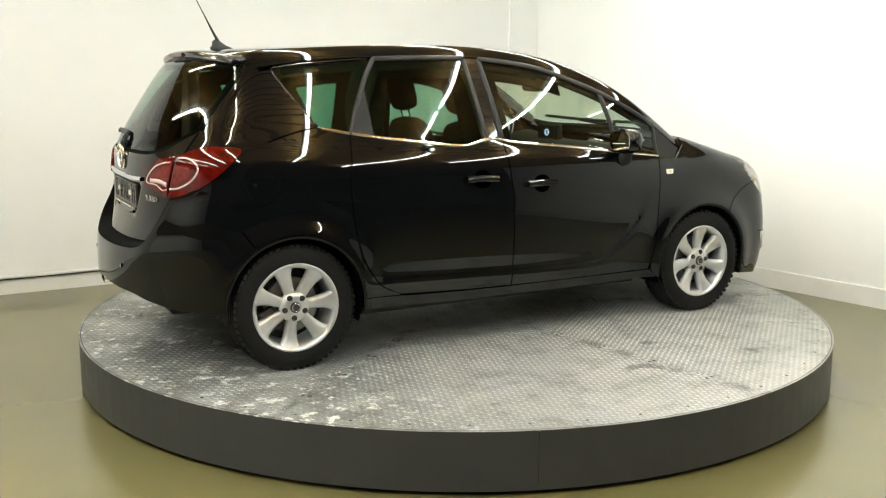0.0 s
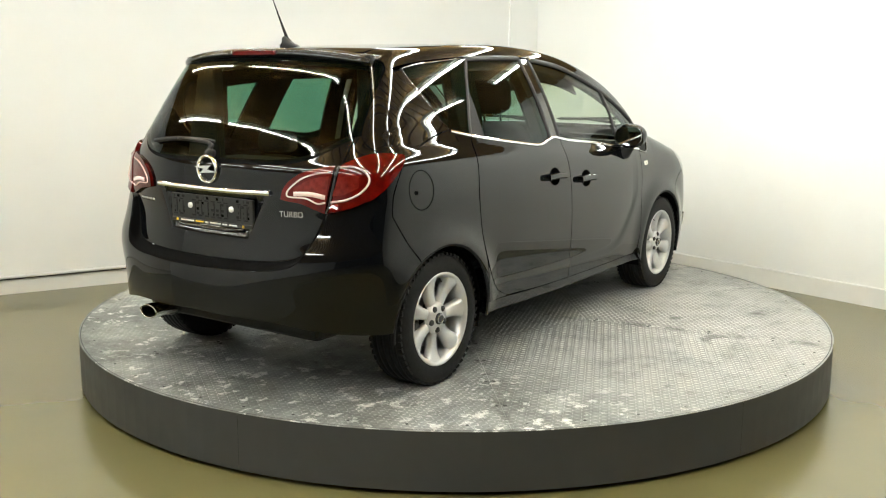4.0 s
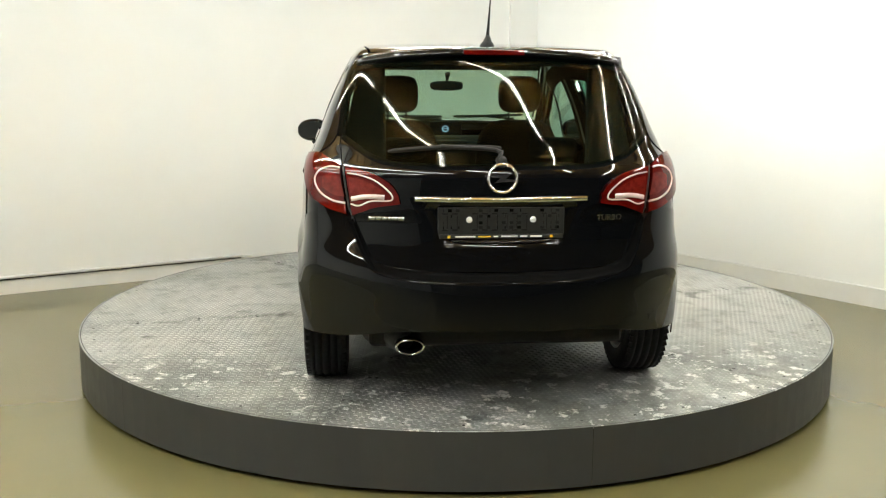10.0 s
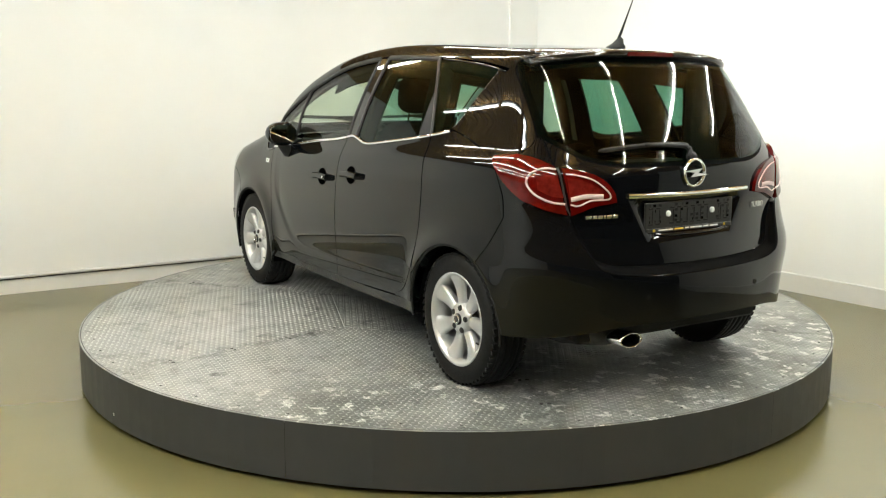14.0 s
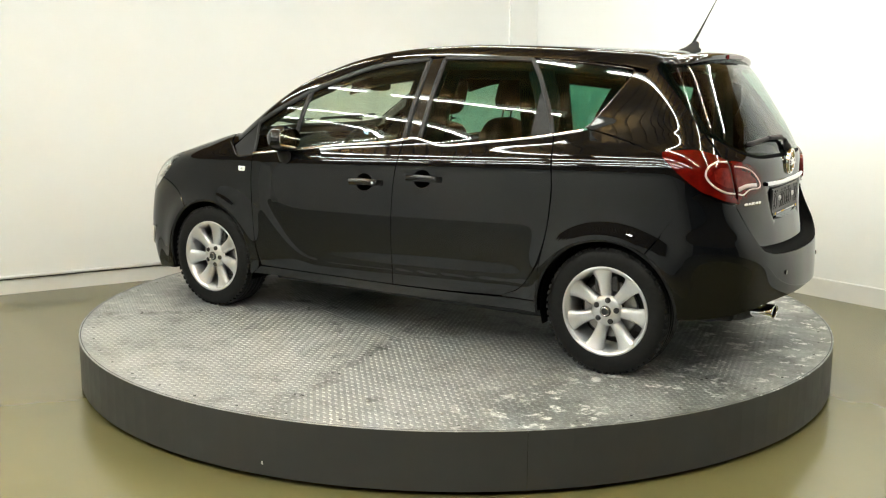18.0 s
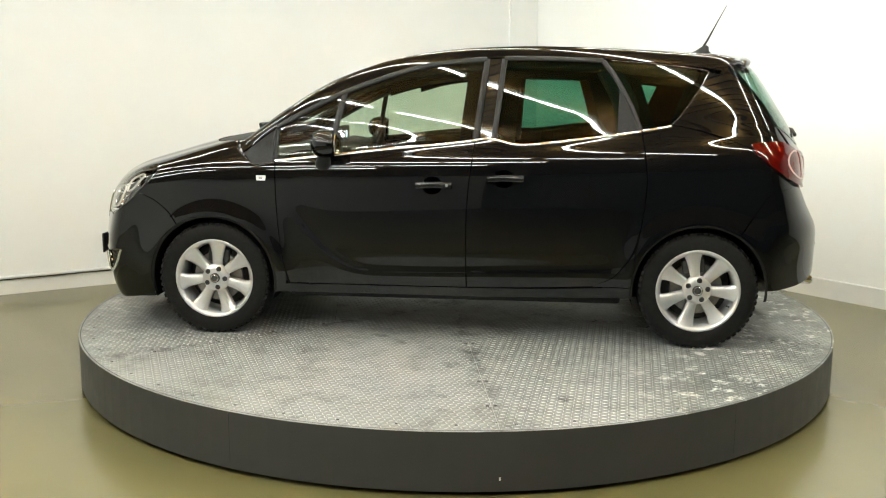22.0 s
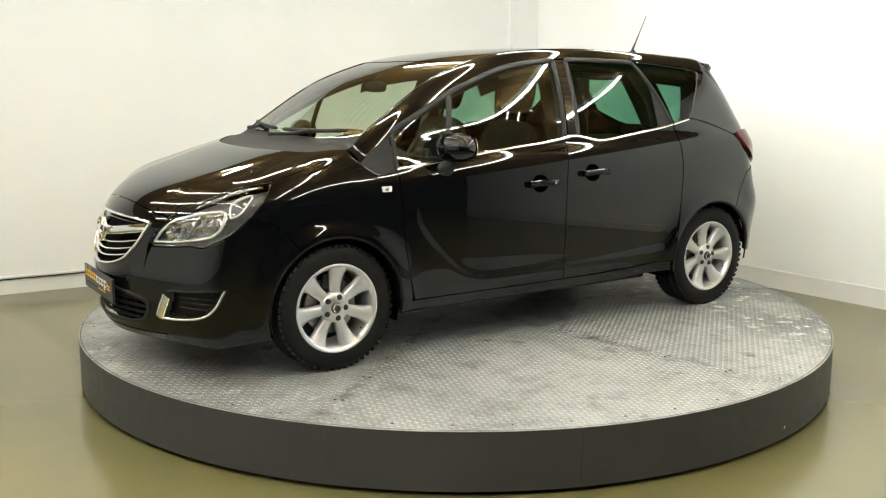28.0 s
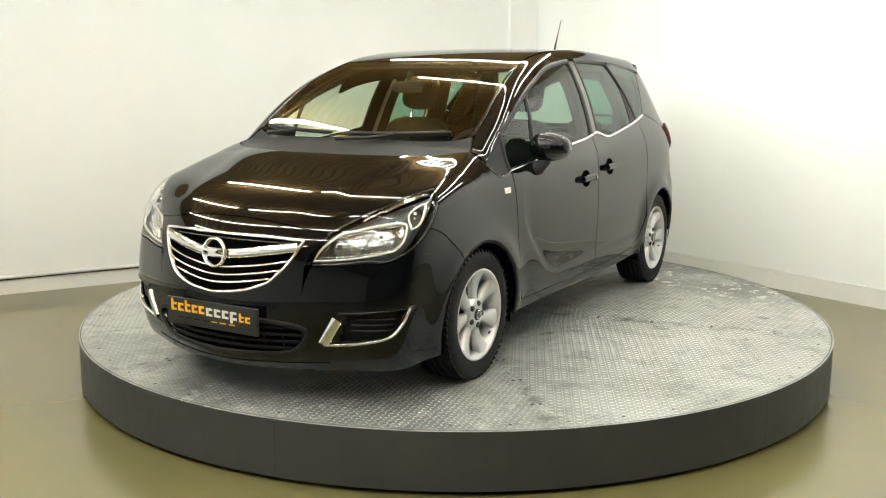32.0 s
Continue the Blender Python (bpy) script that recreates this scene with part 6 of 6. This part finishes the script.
def turntable_parts():
    seams = [40, 100, 160, 220, 280, 340]
    core = 0.86

    def sector(a0, a1, r1, inset):
        """Plan outline of one outer plate, a little smaller than its place."""
        out = []
        for k in range(15):
            a = radians(a0 + (a1 - a0) * k / 14)
            out.append(Vector((r1 * math.cos(a), r1 * math.sin(a))))
        out += [Vector((core * math.cos(radians(a1)), core * math.sin(radians(a1)))), Vector((core * math.cos(radians(a0)), core * math.sin(radians(a0))))]
        c = sum(out, Vector((0, 0))) / len(out)
        return [q + (c - q).normalized() * inset for q in out]

    plates = [([(q.x, q.y) for q in sector(a, a + 60, RADIUS - 0.004, 0.001)], a + 30) for a in seams]
    plates.append(([(core * 0.997 * math.cos(radians(a)), core * 0.997 * math.sin(radians(a))) for a in seams], 20))
    rnd = random.Random(11)
    pitch = 0.0275
    for outline, turn in plates:
        plate = part("tread_plate", slab(bmesh.new(), outline, DECK - 0.012, DECK - 0.0012), TREAD, turntable, "worn aluminium tread plate")
        # raised lozenges, alternately turned, on a slanted net
        c, s = math.cos(radians(turn)), math.sin(radians(turn))
        verts, faces = [], []
        n = int(2.5 / pitch)
        grid_pts = [(i, j) for i in range(-n, n + 1) for j in range(-n, n + 1)]
        P = np.array([(i * pitch, j * pitch) for i, j in grid_pts])
        Q = np.stack([P[:, 0] * c - P[:, 1] * s, P[:, 0] * s + P[:, 1] * c], 1)
        ok = inside_polygon(Q[:, 0], Q[:, 1], [tuple(v) for v in outline]) & (np.hypot(Q[:, 0], Q[:, 1]) < RADIUS - 0.02)
        for (i, j), q, good in zip(grid_pts, Q, ok):
            if not good:
                continue
            a = radians(turn + (45 if (i + j) % 2 else -45))
            ca, sa = math.cos(a), math.sin(a)
            b = len(verts)
            for x, y, z in ((-0.0122, 0, 0), (0, -0.0050, 0), (0.0122, 0, 0), (0, 0.0050, 0), (-0.0055, 0, 0.0024), (0.0055, 0, 0.0024)):
                verts.append((q[0] + x * ca - y * sa, q[1] + x * sa + y * ca, DECK - 0.0013 + z))
            faces += [(b, b + 1, b + 4), (b + 1, b + 5, b + 4), (b + 1, b + 2, b + 5), (b + 2, b + 3, b + 5), (b + 3, b + 4, b + 5), (b + 3, b, b + 4)]
        tagged(mesh_ob("tread_pattern", verts, faces, TREAD_TOP, plate, smooth=False), kind="stuff")
    # grey skirt in bent sheets, with open joints
    edges = [9.3, 69.3, 129.3, 189.3, 249.3, 309.3]
    for a0 in edges:
        vs, fs = lathe([(RADIUS - 0.012, 0.022), (RADIUS, 0.022), (RADIUS, DECK - 0.004), (RADIUS - 0.003, DECK), (RADIUS - 0.012, DECK)], 24, "z", (a0 + 0.02, a0 + 59.98))
        mesh_ob("skirt_sheet", vs, fs, SKIRT, turntable, "grey painted sheet metal skirt", smooth=False)
    bm = lathe_bm([(RADIUS - 0.03, DECK - 0.02), (RADIUS - 0.03, 0.03), (RADIUS - 0.2, 0.03), (RADIUS - 0.2, 0.0), (0.001, 0.0), (0.001, DECK - 0.014), (RADIUS - 0.03, DECK - 0.014)], 96, "z")
    part("turntable_base", bm, MATT_BLACK, turntable, "dark base under the platform")
    for k in range(54):
        a = radians(k * 360 / 54 + 2)
        bm = lathe_bm([(0.0001, 0.0006), (0.006, 0.0004), (0.0075, -0.001)], 10, "z")
        bmesh.ops.translate(bm, vec=((RADIUS - 0.075) * math.cos(a), (RADIUS - 0.075) * math.sin(a), DECK), verts=bm.verts)
        part("deck_screw", bm, DARK_METAL, turntable)
    for a0 in seams:
        for r0 in (0.92, 1.24, 1.58, 1.93):
            for side_step in (-0.018, 0.018):
                c, s = math.cos(radians(a0)), math.sin(radians(a0))
                bm = lathe_bm([(0.0001, 0.0012), (0.007, 0.0010), (0.010, -0.001)], 10, "z")
                bmesh.ops.translate(bm, vec=(r0 * c - side_step * s, r0 * s + side_step * c, DECK), verts=bm.verts)
                part("deck_screw", bm, DARK_METAL, turntable)
    bm = lathe_bm([(RADIUS - 0.007, DECK + 0.0004), (RADIUS - 0.001, DECK + 0.001), (RADIUS + 0.0008, DECK - 0.001), (RADIUS + 0.0008, DECK - 0.003)], 192, "z")
    part("deck_rim", bm, TREAD, turntable, "bare bright metal edge of the deck", smooth=True)
    a = radians(TURN_MARK)
    bm = bmesh.new()
    box(bm, (RADIUS - 0.001, -0.004, 0.07), (RADIUS + 0.0008, 0.004, 0.085), 0.0, Matrix.Rotation(a, 4, "Z"))
    part("paint_chip", bm, WHITE_PLASTIC, turntable, "small white paint chip")


TURN_MARK = 100.0
turntable_parts()


# ---- ceiling and tube rows ----
def ceiling():
    bm = bmesh.new()
    slab(bm, [(-14, BACK_Y - 0.2), (14, BACK_Y - 0.2), (14, 6), (-14, 6)], HEIGHT, HEIGHT + 0.1)
    # boards with deep narrow grooves between them
    d, n = RIB_DIR, Vector((-RIB_DIR.y, RIB_DIR.x, 0))
    for k in range(-92, 93):
        c = n * (k * RIB_STEP) + Vector((0, -3.5, 0))
        a, b, o = c - d * 13, c + d * 13, n * 0.0545
        slab(bm, [(a.x - o.x, a.y - o.y), (b.x - o.x, b.y - o.y), (b.x + o.x, b.y + o.y), (a.x + o.x, a.y + o.y)], HEIGHT - 0.045, HEIGHT - 0.001)
    tagged(part("ceiling", bm, CEILING, None), "brown boarded ceiling with narrow dark grooves", "ceiling", kind="structure")


RIB_DIR = Vector((0.851, 0.525, 0)).normalized()
RIB_STEP = 0.137
TUBE_Z = 2.785


def tube_rows():
    fitting = None
    for k, (x0, y0, x1, y1) in enumerate(ROWS):
        a, b = Vector((x0, y0, TUBE_Z)), Vector((x1, y1, TUBE_Z))
        n = max(1, round((b - a).length / 1.54))
        d = (b - a).normalized()
        for i in range(n):
            c = a + (b - a) * ((i + 0.5) / n)
            m = Matrix.Translation(c) @ Matrix.Rotation(math.atan2(d.y, d.x), 4, "Z")
            if fitting is None:
                fitting = thing("tube_lamp", "white ceiling batten with one lit fluorescent tube", "ceiling lamp", "ceiling tube lamps")
                bm = bmesh.new()
                box(bm, (-0.76, -0.018, 0.035), (0.76, 0.018, 0.075), 0.006)
                part("batten", bm, WHITE_METAL, fitting)
                bm = bmesh.new()
                tube_along(bm, [(-0.735, 0, 0), (0.735, 0, 0)], 0.016, 12)
                part("tube", bm, TUBE, fitting, "lit fluorescent tube")
                for x in (-0.745, 0.745):
                    bm = bmesh.new()
                    box(bm, (x - 0.012, -0.016, -0.018), (x + 0.012, 0.016, 0.035), 0.003)
                    part("socket", bm, WHITE_METAL, fitting)
                bm = bmesh.new()
                for x in (-0.5, 0.5):
                    tube_along(bm, [(x, 0, 0.075), (x, 0, HEIGHT + 0.01 - TUBE_Z)], 0.006, 6)
                part("hanger", bm, WHITE_METAL, fitting)
                fitting.matrix_basis = m
            else:
                copy_thing(fitting, m)


ACROSS, ALONG = Vector((0.773, 0.634, 0)), Vector((0.634, -0.773, 0))
ROWS = []
for c, s0, s1 in ((-5.0, -2.3, 3.0), (-4.0, -2.3, 3.9), (-3.0, -2.3, 3.9), (-2.1, -2.3, 4.5), (-1.0, -2.3, 4.5), (0.1, -0.9, 7.0), (1.0, -2.3, 4.9), (1.9, -0.6, 3.2)):
    a, b = ACROSS * c + ALONG * s0, ACROSS * c + ALONG * s1
    ROWS.append((a.x, a.y, b.x, b.y))
ceiling()
tube_rows()


# ---- movement ----
def motions():
    still = Matrix.Translation((CAR_X, CAR_Y, DECK))
    deck_rows, car_rows = [], []
    for t in range(0, 33):
        turn = Matrix.Rotation(radians(TURN_START + TURN_RATE * t), 4, "Z")
        deck_rows.append((float(t), turn))
        car_rows.append((float(t), turn @ still))
    walk(turntable, deck_rows)
    walk(car, car_rows)


motions()
